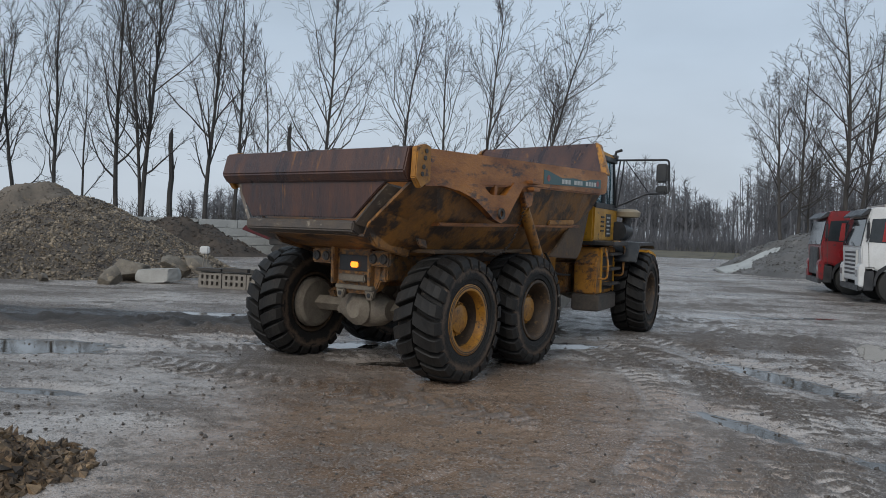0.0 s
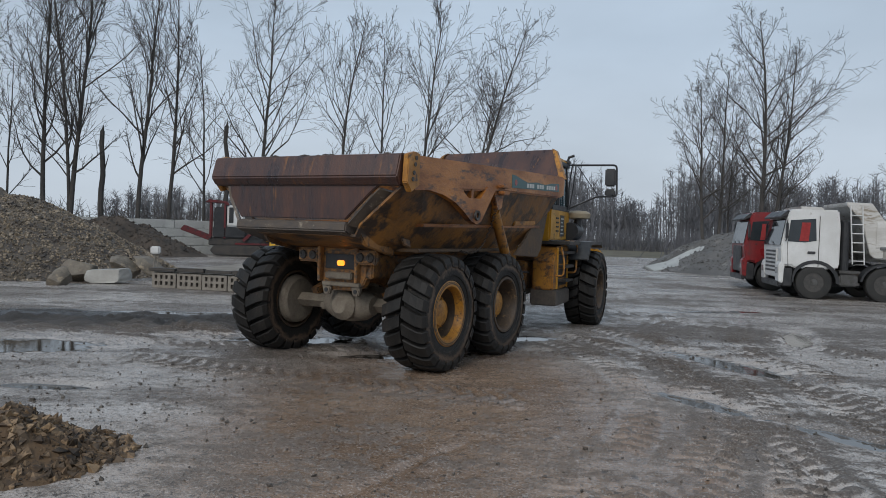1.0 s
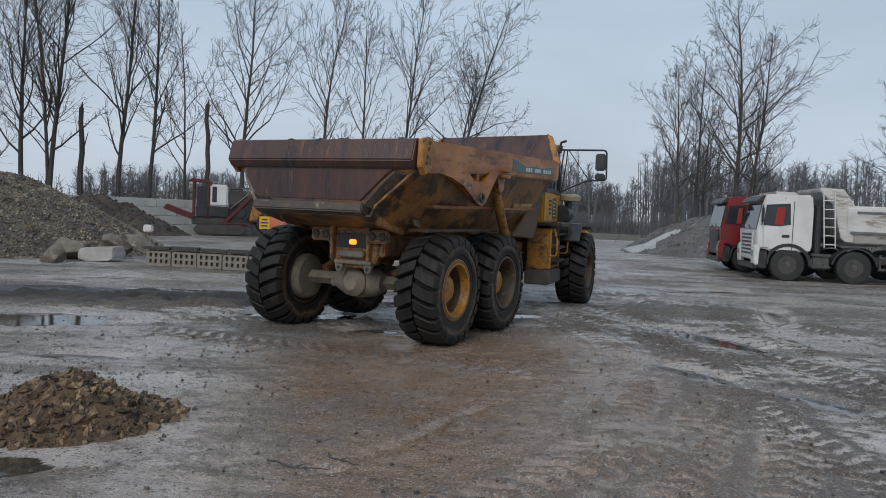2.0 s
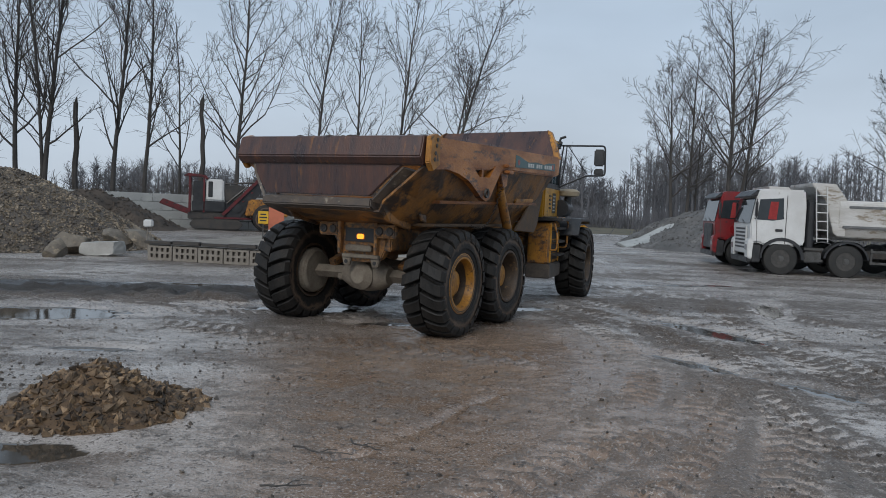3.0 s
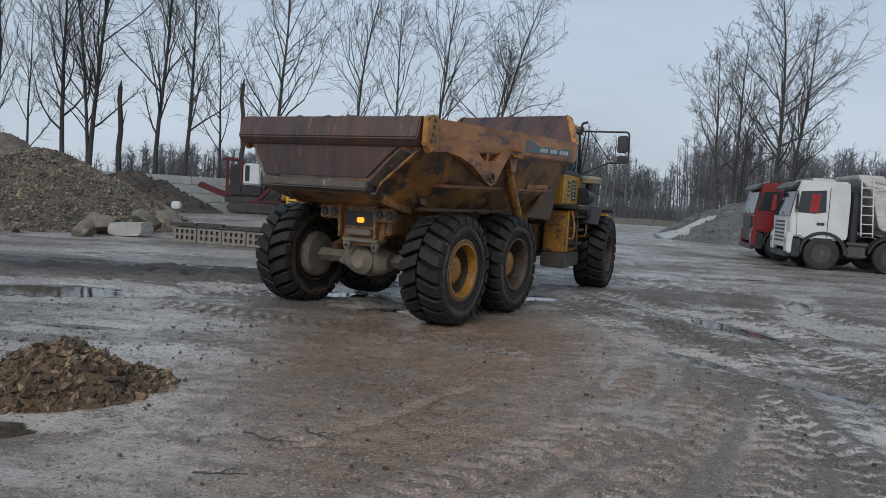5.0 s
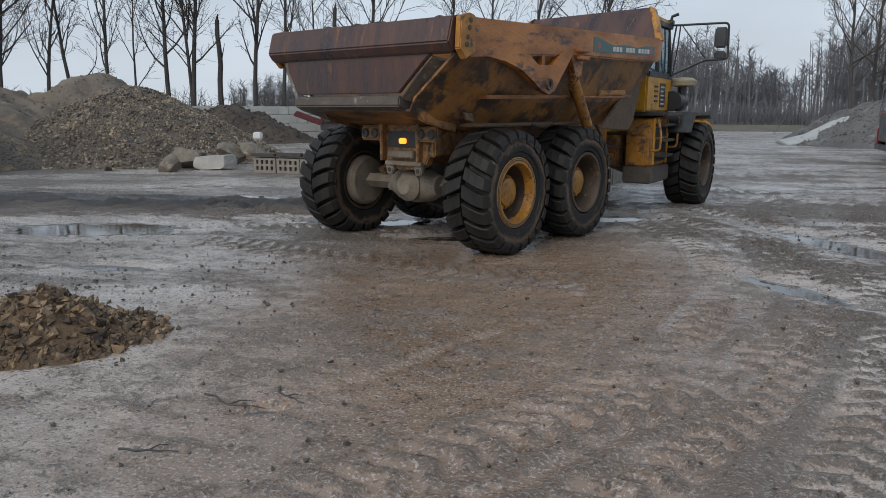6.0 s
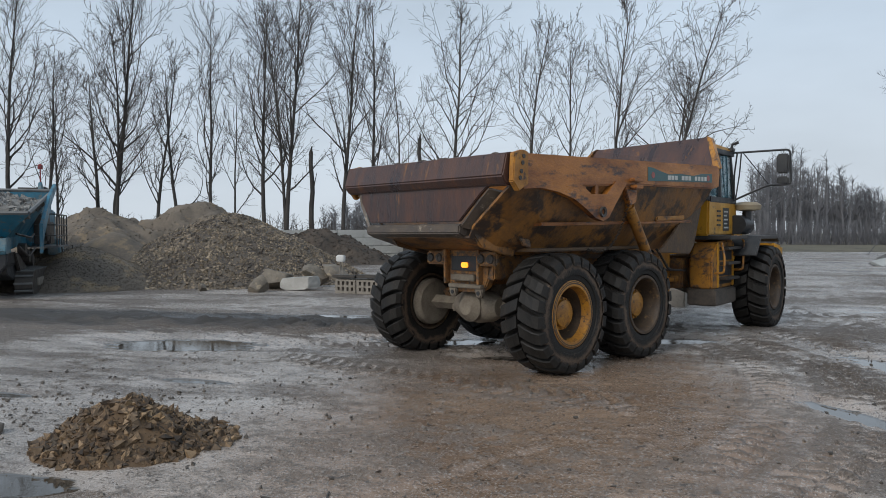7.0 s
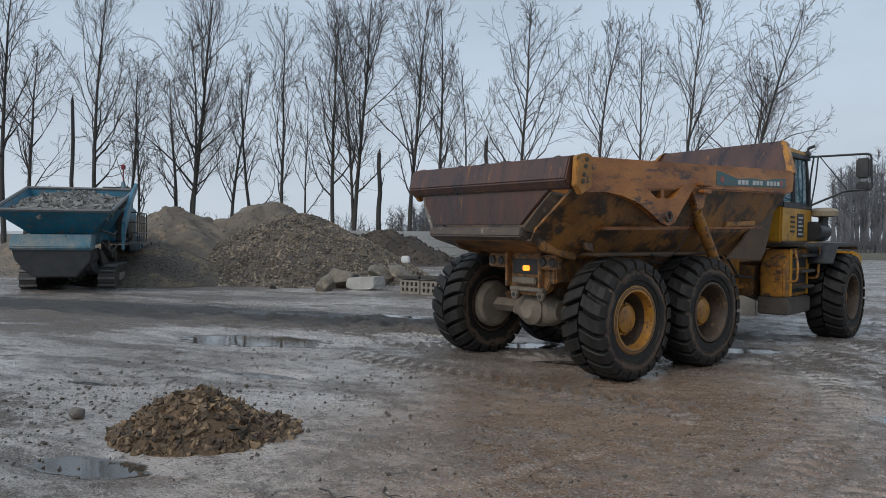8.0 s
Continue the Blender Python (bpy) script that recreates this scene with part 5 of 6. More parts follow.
for k, w in enumerate((0.2, 0.24, 0.18)):
    bm = bmesh.new()
    box(bm, -w / 2, w / 2, -0.036, -0.031, 0.98 + 0.1 * k, 1.02 + 0.1 * k)
    part("lettering_bar", bm, M_BLACK, pl)
bd = thing("orange_board", "faded orange board standing with a white foot", "barrier", pose(-6.45, 23.6, 0.36, 0, 0, 15))
bm = bmesh.new()
box(bm, -0.25, 0.25, -0.02, 0.02, 0.32, 1.15, 0.01)
part("board", bm, M_ORANGE, bd)
bm = bmesh.new()
box(bm, -0.26, 0.26, -0.04, 0.04, 0.0, 0.33, 0.01)
part("foot", bm, M_CABWHITE, bd)

# ---- block wall ----
wall = tagged(new("wall_north"), "low wall of pale stacked concrete blocks", "wall", kind="structure")
wall.matrix_basis = pose(-34.2, 30.75, 0, 0, 0, 23.1)
bb = bmesh.new()
box(bb, 0.008, 1.992, -0.3, 0.3, 0.006, 0.444, 0.014)
BLOCK = mesh_of("block", bb, M_CONCRETE)
rnd = random.Random(4)
for row in range(4):
    for k in range(17):
        o = new("block", BLOCK)
        o.parent = wall
        o.matrix_basis = pose(k * 2.0 + (row % 2) * 1.0, rnd.uniform(-0.02, 0.02), row * 0.45 - 0.02, 0, 0, rnd.uniform(-0.3, 0.3))


# ---- bare trees ----
def limb(verts, faces, pts, radii, n):
    base = len(verts)
    for i, (p, r) in enumerate(zip(pts, radii)):
        d = (pts[min(i + 1, len(pts) - 1)] - pts[max(i - 1, 0)])
        d.normalize()
        up = Vector((0, 0, 1)) if abs(d.z) < 0.85 else Vector((1, 0, 0))
        a = d.cross(up).normalized()
        b = a.cross(d)
        for k in range(n):
            t = 2 * math.pi * k / n
            verts.append(p + r * (math.cos(t) * a + math.sin(t) * b))
    for i in range(len(pts) - 1):
        for k in range(n):
            q, w = base + i * n, base + (i + 1) * n
            faces.append((q + k, q + (k + 1) % n, w + (k + 1) % n, w + k))


def grow(rnd, start, way, length, r, level, trunk, crown, out_steps, spread, up):
    steps = (10, 6, 4, 3)[level]
    pts, radii, p, d = [start.copy()], [r], start.copy(), way.normalized()
    for i in range(steps):
        wob = (0.03, 0.13, 0.2, 0.25)[level]
        d = (d + Vector((rnd.gauss(0, wob), rnd.gauss(0, wob), rnd.gauss(0, wob) + up * (0.0, 0.10, 0.07, 0.04)[level]))).normalized()
        p = p + d * (length / steps)
        pts.append(p.copy())
        t = (i + 1) / steps
        radii.append(max(r * (1 - t) ** 0.8 if level else r * (1 - 0.88 * t), 0.009))
    limb(*(trunk if level == 0 else crown), pts, radii, (7, 4, 3, 3)[level])
    if level == 3:
        return
    kids = (out_steps, 7, 6)[level]
    for k in range(kids):
        t = ((0.24 + 0.74 * (k + rnd.random()) / kids) if level == 0 else (0.15 + 0.85 * (k + rnd.random()) / kids))
        i = min(int(t * steps), steps - 1)
        f = t * steps - i
        q = pts[i].lerp(pts[i + 1], f)
        axis = (pts[i + 1] - pts[i]).normalized()
        side = axis.cross(Vector((rnd.gauss(0, 1), rnd.gauss(0, 1), rnd.gauss(0, 1)))).normalized()
        ang = radians(rnd.uniform(22, 46) * spread * (1.35 if level == 0 and t < 0.4 else 1.0))
        w = axis * math.cos(ang) + side * math.sin(ang)
        reach = (length * (0.30 * math.sin(math.pi * min(1.0, 0.12 + 0.86 * t)) + 0.07) * rnd.uniform(0.5, 1.25)) if level == 0 else length * rnd.uniform(0.3, 0.55) * (1.15 - 0.6 * t)
        grow(rnd, q, w, reach, max(0.010, radii[i] * (0.5 if level == 0 else 0.52)), level + 1, trunk, crown, out_steps, spread, up)


def tree(x, y, height, lean, r, seed, label="tall bare winter tree with thin upright branches", kids=22, spread=1.0, forks=1):
    rnd = random.Random(seed)
    trunk, crown = ([], []), ([], [])
    ob = thing("tree", label, "tree", Matrix.Translation((x, y, -0.1)), "row of bare trees")
    for k in range(forks):
        way = Vector((lean[0] + (rnd.uniform(-2.2, 2.2) if k else 0), lean[1], height))
        grow(rnd, Vector((0, 0, 0)), way, height * (1 if k == 0 else rnd.uniform(0.75, 0.92)), 0.74 * r * (1 if k == 0 else 0.75), 0, trunk, crown, kids, spread, 1.0)
    for name, (v, f), mat in (("trunk", trunk, M_BARK), ("crown", crown, M_TWIG)):
        o = new(name, raw_mesh(name, v, f, mat, True))
        o.parent = ob
    return ob


def snag(x, y, height, r, seed):
    bm = bmesh.new()
    rnd = random.Random(seed)
    pts = [(rnd.gauss(0, 0.05), rnd.gauss(0, 0.05), height * k / 8) for k in range(9)]
    tube(bm, pts, r, 8, r * 0.7)
    tube(bm, [pts[-1], (pts[-1][0] + 0.06, pts[-1][1], height + 0.35)], r * 0.5, 5, 0.02)
    tube(bm, [pts[5], (pts[5][0] + 0.5, pts[5][1] - 0.3, height * 0.8)], r * 0.3, 5, 0.015)
    solid("tree_stump", bm, M_BARK, "tall broken dead tree trunk without branches", "dead tree", Matrix.Translation((x, y, -0.1)), "row of bare trees", smooth=True)


TREES = [  # x, y, height, lean, trunk radius, branches, spread
    (-42.0, 22.5, 16, 0.3, 0.2, 22, 1), (-38.8, 27.3, 16.5, 0.5, 0.22, 22, 1.0), (-38.3, 28.1, 12, 0.8, 0.2, 16, 1.1), (-36.1, 31.0, 16.5, 0.1, 0.21, 24, 0.95), (-34.8, 32.5, 12, 0.2, 0.17, 16, 0.9), (-34.4, 33.0, 9, -0.2, 0.15, 12, 0.9),
    (-32.9, 34.5, 11, 0.1, 0.2, 14, 0.9), (-32.4, 35.0, 17.5, 0.4, 0.24, 26, 1.0), (-30.7, 36.6, 12.5, 0.1, 0.18, 16, 0.8), (-29.6, 37.5, 12, -0.7, 0.19, 12, 1.0), (-28.2, 38.6, 15, 0.2, 0.19, 18, 0.8), (-27.0, 39.5, 11, 0.2, 0.12, 10, 0.7),
    (-25.5, 40.6, 17, 0.1, 0.22, 26, 0.9), (-24.5, 41.3, 18, 0.1, 0.23, 28, 0.95), (-21.3, 43.1, 17, 0.7, 0.22, 24, 0.95), (-19.7, 43.9, 16.5, 0.2, 0.2, 22, 0.9), (-17.8, 44.7, 12.5, 0.2, 0.14, 14, 0.85), (-14.7, 46.0, 17, 0.4, 0.22, 28, 1.1),
    (-10.0, 47.3, 15, 0.5, 0.18, 24, 1.05), (-7.2, 47.9, 14.5, 0.0, 0.17, 18, 0.85), (-4.5, 48.3, 16, 0.3, 0.18, 22, 0.75), (-2.0, 48.5, 15.5, 2.4, 0.2, 28, 1.35),
]
for k, (x, y, h, lean, r, kids, spread) in enumerate(TREES):
    tree(x, y, h, (lean, 0.2), r, 100 + k, kids=kids, spread=spread, forks=2 if k in (7, 13, 21) else 1)
for k, (x, y, h, r) in enumerate(((-36.8, 30.1, 9.4, 0.13), (-23.0, 42.2, 7.0, 0.19), (-16.6, 45.2, 7.9, 0.18))):
    snag(x, y, h, r, 60 + k)
for k, (x, y, h, lean, r, kids) in enumerate(((15.4, 53.2, 13, -1.2, 0.2, 22), (16.3, 53.5, 14, 0.6, 0.2, 22), (18.6, 52.1, 16.8, 0.6, 0.27, 30), (19.4, 52.3, 15, 1.4, 0.22, 26), (17.4, 54.6, 11, 0.2, 0.12, 20), (20.8, 54.0, 10, 0.5, 0.12, 18), (31.5, 52.0, 12, -0.4, 0.2, 24))):
    tree(x, y, h, (lean, 0), r, 200 + k, "large bare spreading tree beyond the parked trucks", kids, 1.15)


# ---- distant wood ----
def wood(name, spots, seed, label, tall):
    rnd = random.Random(seed)
    v, f = [], []
    for x0, x1, y0, y1, count in spots:
        for _ in range(count):
            p = Vector((rnd.uniform(x0, x1), rnd.uniform(y0, y1), -0.5))
            h = rnd.uniform(*tall) * (0.78 + 0.9 * float(value_noise(np.array([p.x * 0.09]), np.array([3.3]))[0]))
            if value_noise(np.array([p.x * 0.16]), np.array([8.7]))[0] < -0.22:
                continue
            top = p + Vector((rnd.gauss(0, 0.5), 0, h))
            limb(v, f, [p, p.lerp(top, 0.5), top], [0.13, 0.09, 0.02], 3)
            for k in range(18):
                t = rnd.uniform(0.25, 0.97)
                q = p.lerp(top, t)
                e = q + Vector((rnd.gauss(0, 1), rnd.gauss(0, 1), rnd.uniform(0.6, 1.8))) * (0.9 * (1.15 - t) + 0.25)
                m = q.lerp(e, 0.5) + Vector((0, 0, 0.1))
                limb(v, f, [q, m, e], [0.045, 0.03, 0.012], 3)
                for _ in range(3):
                    e2 = m + Vector((rnd.gauss(0, 0.5), rnd.gauss(0, 0.5), rnd.uniform(0.2, 0.9)))
                    limb(v, f, [m, e2], [0.025, 0.01], 3)
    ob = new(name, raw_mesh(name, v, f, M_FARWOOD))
    return tagged(ob, label, "wood", kind="stuff")


wood("far_wood", [(8, 60, 98, 130, 620), (60, 120, 95, 125, 120)], 31, "distant leafless wood beyond the field, tinted pale blue-grey for haze", (10.5, 14.5))
wood("far_wood", [(-60, -24, 104, 125, 200)], 32, "distant leafless wood behind the tree row, tinted pale blue-grey for haze", (6, 9))


def thicket(name, spots, seed, label, material):
    rnd = random.Random(seed)
    v, f = [], []
    for x0, y0, x1, y1, count, h in spots:
        for _ in range(count):
            t = rnd.random()
            p = Vector((x0 + (x1 - x0) * t + rnd.gauss(0, 0.8), y0 + (y1 - y0) * t + rnd.gauss(0, 0.8), 0))
            e = p + Vector((rnd.gauss(0, 0.5), rnd.gauss(0, 0.5), h * rnd.uniform(0.4, 1.1)))
            m = p.lerp(e, 0.5) + Vector((rnd.gauss(0, 0.1), rnd.gauss(0, 0.1), 0))
            limb(v, f, [p, m, e], [0.03, 0.02, 0.008], 3)
            for _ in range(5):
                q = p.lerp(e, rnd.uniform(0.3, 0.95))
                limb(v, f, [q, q + Vector((rnd.gauss(0, 0.3), rnd.gauss(0, 0.3), rnd.uniform(0.1, 0.6)))], [0.013, 0.007], 3)
    ob = new(name, raw_mesh(name, v, f, material))
    return tagged(ob, label, "bushes", kind="stuff")


thicket("bushes", [(-38, 30, -24, 42.5, 420, 2.6), (-24, 42.5, -3, 49, 420, 2.6), (-16, 47, -8, 49, 160, 3.6)], 41, "low leafless scrub along the wall and tree row", M_TWIG)
thicket("bushes", [(6, 88, 70, 84, 2600, 2.6), (13, 56, 34, 55, 420, 3.0), (24, 60, 60, 58, 500, 3.5)], 42, "leafless scrub at the field's edge, tinted pale blue-grey for haze", M_FARWOOD)


# ---- parked tipper trucks ----
def truck_wheel(parent, x, y, r=0.51):
    sgn = -1 if x < 0 else 1
    bm = bmesh.new()
    lathe(bm, [(-0.15, 0.29), (-0.155, 0.42), (-0.14, 0.49), (-0.11, r), (0.11, r), (0.14, 0.49), (0.155, 0.42), (0.15, 0.29)], 36, "x", closed=True)
    for k in range(40):
        t = 2 * math.pi * k / 40
        box(bm, -0.11, 0.11, -0.014, 0.014, r - 0.004, r + 0.006, 0, Matrix.Rotation(t, 4, "X"))
    w = part("wheel", bm, M_TRUCKTYRE, parent, "", True)
    w.matrix_basis = pose(x, y, r)
    bm = bmesh.new()
    lathe(bm, [(sgn * 0.14, 0.30), (sgn * 0.15, 0.285), (sgn * 0.10, 0.26), (sgn * 0.03, 0.22), (sgn * 0.03, 0.14), (sgn * 0.11, 0.12), (sgn * 0.14, 0.10), (sgn * 0.14, 0.02)], 28)
    for k in range(10):
        t = 2 * math.pi * k / 10
        lathe(bm, [(sgn * 0.03, 0.022), (sgn * 0.07, 0.018)], 6, "x", (0, 0.175 * math.cos(t), 0.175 * math.sin(t)))
        lathe(bm, [(sgn * 0.032, 0.028), (sgn * 0.036, 0.028)], 8, "x", (0, 0.235 * math.cos(t + 0.3), 0.235 * math.sin(t + 0.3)))
    part("rim", bm, M_RIMDIRT, w, "", True)
    bm = bmesh.new()
    for k in range(10):
        t = 2 * math.pi * k / 10
        lathe(bm, [(sgn * 0.09, 0.026), (sgn * 0.118, 0.02)], 6, "x", (0, 0.165 * math.cos(t), 0.165 * math.sin(t)))
    lathe(bm, [(sgn * 0.10, 0.125), (sgn * 0.148, 0.10), (sgn * 0.15, 0.06)], 20)
    part("hub_cap", bm, M_ALU, w)


def tipper_truck(m, paint, label, full):
    """A four-axle tipper; its front axle stands at the origin, y points ahead."""
    ob = thing("tipper_truck", label, "truck", m)
    H = 2.70
    # cab shell in side view, cut by window and wheel arch
    bm = bmesh.new()
    prism(bm, [(1.22, 0.98), (1.30, 1.55), (1.02, 2.40), (0.92, H - 0.06), (0.70, H), (-0.62, H), (-0.68, 2.2), (-0.68, 1.02), (-0.62, 0.92), (0.62, 0.92), (0.70, 0.98)], "x", -1.14, 1.14, 0.05)
    part("cab", bm, paint, ob)
    for sgn in (-1, 1):
        bm = bmesh.new()
        prism(bm, [(0.98, 1.72), (0.86, 2.36), (0.02, 2.42), (-0.02, 1.76), (0.3, 1.70)], "x", sgn * 1.138, sgn * 1.150, 0.004)
        wd = part("side_window", bm, M_GLASSDARK, ob)
        bm = bmesh.new()
        prism(bm, [(0.46, 1.74), (0.40, 2.3), (0.16, 2.3), (0.20, 1.74)], "x", sgn * 1.149, sgn * 1.153)
        part("curtain", bm, M_REDSEAT, wd)
        bm = bmesh.new()
        prism(bm, [(0.92, 0.95), (1.0, 1.70), (0.98, 1.72), (0.90, 0.95)], "x", sgn * 1.142, sgn * 1.147)
        box(bm, sgn * 1.142, sgn * 1.147, -0.10, -0.08, 0.98, 2.5)
        part("door_seam", bm, M_DARK, ob)
        bm = bmesh.new()
        box(bm, sgn * 1.14, sgn * 1.17, 0.0, 0.22, 1.36, 1.44, 0.012)
        part("door_handle", bm, M_BLACK, ob)
        bm = bmesh.new()
        box(bm, sgn * 1.18, sgn * 1.34, 1.02, 1.14, 1.78, 2.30, 0.04)
        tube(bm, [(sgn * 1.1, 1.0, 2.36), (sgn * 1.26, 1.08, 2.34), (sgn * 1.26, 1.08, 2.2)], 0.018, 6)
        tube(bm, [(sgn * 1.1, 1.1, 1.74), (sgn * 1.26, 1.08, 1.76), (sgn * 1.26, 1.08, 1.9)], 0.018, 6)
        part("mirror", bm, M_BLACK, ob)
        # wheel arch, steps
        bm = bmesh.new()
        arc = [(0.70 * math.cos(a), 0.50 + 0.68 * math.sin(a)) for a in np.linspace(0.0, math.pi, 13)]
        inner = [(0.60 * math.cos(a), 0.50 + 0.58 * math.sin(a)) for a in np.linspace(math.pi, 0.0, 13)]
        prism(bm, arc + inner, "x", sgn * 0.85, sgn * 1.165)
        part("wheel_arch", bm, M_BLACK, ob)
        bm = bmesh.new()
        box(bm, sgn * 0.9, sgn * 1.13, 0.66, 1.14, 0.36, 0.92, 0.03)
        part("step_box", bm, M_BLACK, ob)
        bm = bmesh.new()
        prism(bm, [(1.12, 0.45), (1.36, 0.48), (1.40, 0.98), (1.28, 1.12), (1.06, 1.04)], "x", sgn * 0.72, sgn * 1.14, 0.03)
        hl = part("bumper_corner", bm, paint, ob)
        bm = bmesh.new()
        box(bm, sgn * 0.78, sgn * 1.05, 1.36, 1.41, 0.74, 0.94, 0.02)
        part("headlight", bm, M_LIT, hl)
    bm = bmesh.new()
    prism(bm, [(-1.05, 1.60), (1.05, 1.60), (1.0, 2.40), (-1.0, 2.40)], "y", 0, 0.02)
    ws = part("windscreen", bm, M_GLASSDARK, ob)
    ws.matrix_basis = Matrix.Translation((0, 0.958, 0.0)) @ Matrix.Translation((0, 0, 1.6)) @ Matrix.Rotation(radians(10.2), 4, "X") @ Matrix.Translation((0, 0, -1.6))
    for x in (-0.4, 0.35):
        bm = bmesh.new()
        tube(bm, [(x, 1.36, 1.60), (x + 0.42, 1.33, 1.72)], 0.012, 5)
        part("wiper", bm, M_BLACK, ob)
    bm = bmesh.new()
    prism(bm, [(0.94, 2.52), (1.34, 2.42), (1.36, 2.47), (1.0, 2.66), (0.9, 2.66)], "x", -1.08, 1.08, 0.015)
    part("sun_visor", bm, M_BLACK, ob)
    bm = bmesh.new()
    box(bm, -0.72, 0.72, 1.24, 1.34, 0.62, 1.52, 0.03)
    gr = part("grille", bm, paint if full else M_BLACK, ob)
    for k in range(6):
        bm = bmesh.new()
        box(bm, -0.62, 0.62, 1.335, 1.355, 0.78 + 0.12 * k, 0.84 + 0.12 * k, 0.008)
        part("grille_bar", bm, M_BLACK, gr)
    bm = bmesh.new()
    box(bm, -1.1, 1.1, 1.14, 1.38, 0.34, 0.52, 0.04)
    part("bumper", bm, M_BLACK, ob)
    bm = bmesh.new()
    for x in (-0.48, 0.36):
        box(bm, x, x + 0.12, -6.3, 1.0, 0.62, 0.86, 0.01)
    for y in (-5.8, -4.0, -2.6, -1.0):
        box(bm, -0.4, 0.4, y, y + 0.12, 0.64, 0.84)
    part("chassis", bm, M_DARK, ob)
    for y in (0, -1.93, -4.5, -5.75):
        for x in (-0.98, 0.98):
            truck_wheel(ob, x, y)
        bm = bmesh.new()
        tube(bm, [(-0.95, y, 0.5), (0.95, y, 0.5)], 0.07, 10)
        part("axle", bm, M_DARK, ob)
    for sgn in (-1, 1):
        bm = bmesh.new()
        arc = [(-1.93 + 0.68 * math.cos(a), 0.50 + 0.64 * math.sin(a)) for a in np.linspace(0.15, math.pi - 0.15, 13)]
        inner = [(-1.93 + 0.62 * math.cos(a), 0.50 + 0.58 * math.sin(a)) for a in np.linspace(math.pi - 0.15, 0.15, 13)]
        prism(bm, arc + inner, "x", sgn * 0.82, sgn * 1.16)
        part("wheel_arch", bm, M_BLACK, ob)
        bm = bmesh.new()
        box(bm, sgn * 0.75, sgn * 1.1, -1.22, -0.70, 0.42, 0.78, 0.04)
        part("tank", bm, M_ALU, ob)
        for z in (0.46, 0.82):
            for y0, y1 in ((-1.25, -0.68), (-4.0, -2.62)):
                bm = bmesh.new()
                box(bm, sgn * 1.09, sgn * 1.13, y0, y1, z, z + 0.08, 0.006)
                part("guard_rail", bm, M_ALU, ob)
        for y in (-3.9, -3.2, -2.7):
            bm = bmesh.new()
            box(bm, sgn * 1.07, sgn * 1.10, y, y + 0.06, 0.46, 0.95)
            part("guard_post", bm, M_ALU, ob)
    # tipper body
    bm = bmesh.new()
    half = [(1.12, 2.42), (1.16, 2.36), (1.18, 2.22), (1.16, 1.62), (1.0, 1.28), (0.8, 1.18)]
    prism(bm, half + [(-a, z) for a, z in half[::-1]], "y", -6.4, -1.62, 0.02)
    tb = part("tipper_body", bm, M_TIPPER, ob, "stained white tipper body")
    bm = bmesh.new()
    prism(bm, [(-1.62, 1.30), (-1.50, 1.40), (-1.22, 2.42), (-0.82, 2.84), (-0.80, 2.94), (-1.5, 2.92), (-1.85, 2.42), (-1.85, 1.30)], "x", -1.14, 1.14, 0.02)
    part("front_board", bm, M_TIPPER, tb)
    for sgn in (-1, 1):
        bm = bmesh.new()
        box(bm, sgn * 1.14, sgn * 1.20, -6.35, -1.9, 2.18, 2.26, 0.012)
        part("top_rail", bm, M_GREYSTEEL, tb)
        bm = bmesh.new()
        box(bm, sgn * 1.13, sgn * 1.19, -6.35, -1.75, 1.56, 1.64, 0.012)
        part("bottom_rail", bm, M_GREYSTEEL, tb)
        bm = bmesh.new()
        for y in (-1.34, -1.02):
            tube(bm, [(sgn * 1.18, y, 1.10), (sgn * 1.18, y + 0.12, 2.82)], 0.02, 6)
        for k in range(6):
            z = 1.2 + 0.27 * k
            tube(bm, [(sgn * 1.18, -1.34 + 0.07 * (z - 1.1), z), (sgn * 1.18, -1.02 + 0.07 * (z - 1.1), z)], 0.018, 6)
        part("ladder", bm, M_CABWHITE, tb)
    bm = bmesh.new()
    box(bm, -0.9, 0.9, -0.98, -0.76, 0.9, 2.4, 0.04)
    tube(bm, [(-0.95, -0.86, 0.9), (-0.95, -0.86, 2.35)], 0.12, 14)
    part("air_intake", bm, M_BLACK, ob)
    for o in ob.children_recursive:  # a short cab front
        if o.name.split(".")[0] not in {"wheel", "rim", "windscreen"}:
            for v in o.data.vertices:
                if v.co.y > 0.55:
                    v.co.y = 0.55 + (v.co.y - 0.55) * 0.55
    return ob


M_GLASSDARK = surface("dark_truck_glass", (0.02, 0.026, 0.03), (0.03, 0.035, 0.04), 0.06, 0.02, 2, 20, bump=0.0)
tipper_truck(pose(9.95, 23.9, 0, 0, 0, 82), M_CABWHITE, "white four-axle tipper truck parked on the muddy yard", True)
tipper_truck(pose(10.0, 27.2, 0, 0, 0, 82), M_RED, "red tipper truck parked behind the white one", False)


# ---- blue mobile crusher ----
crusher = thing("mobile_crusher", "blue tracked mobile crusher with a loaded hopper", "crusher", pose(-15.85, 13.4, 0, 0, 0, 40.0) @ Matrix.Scale(1.02, 4))
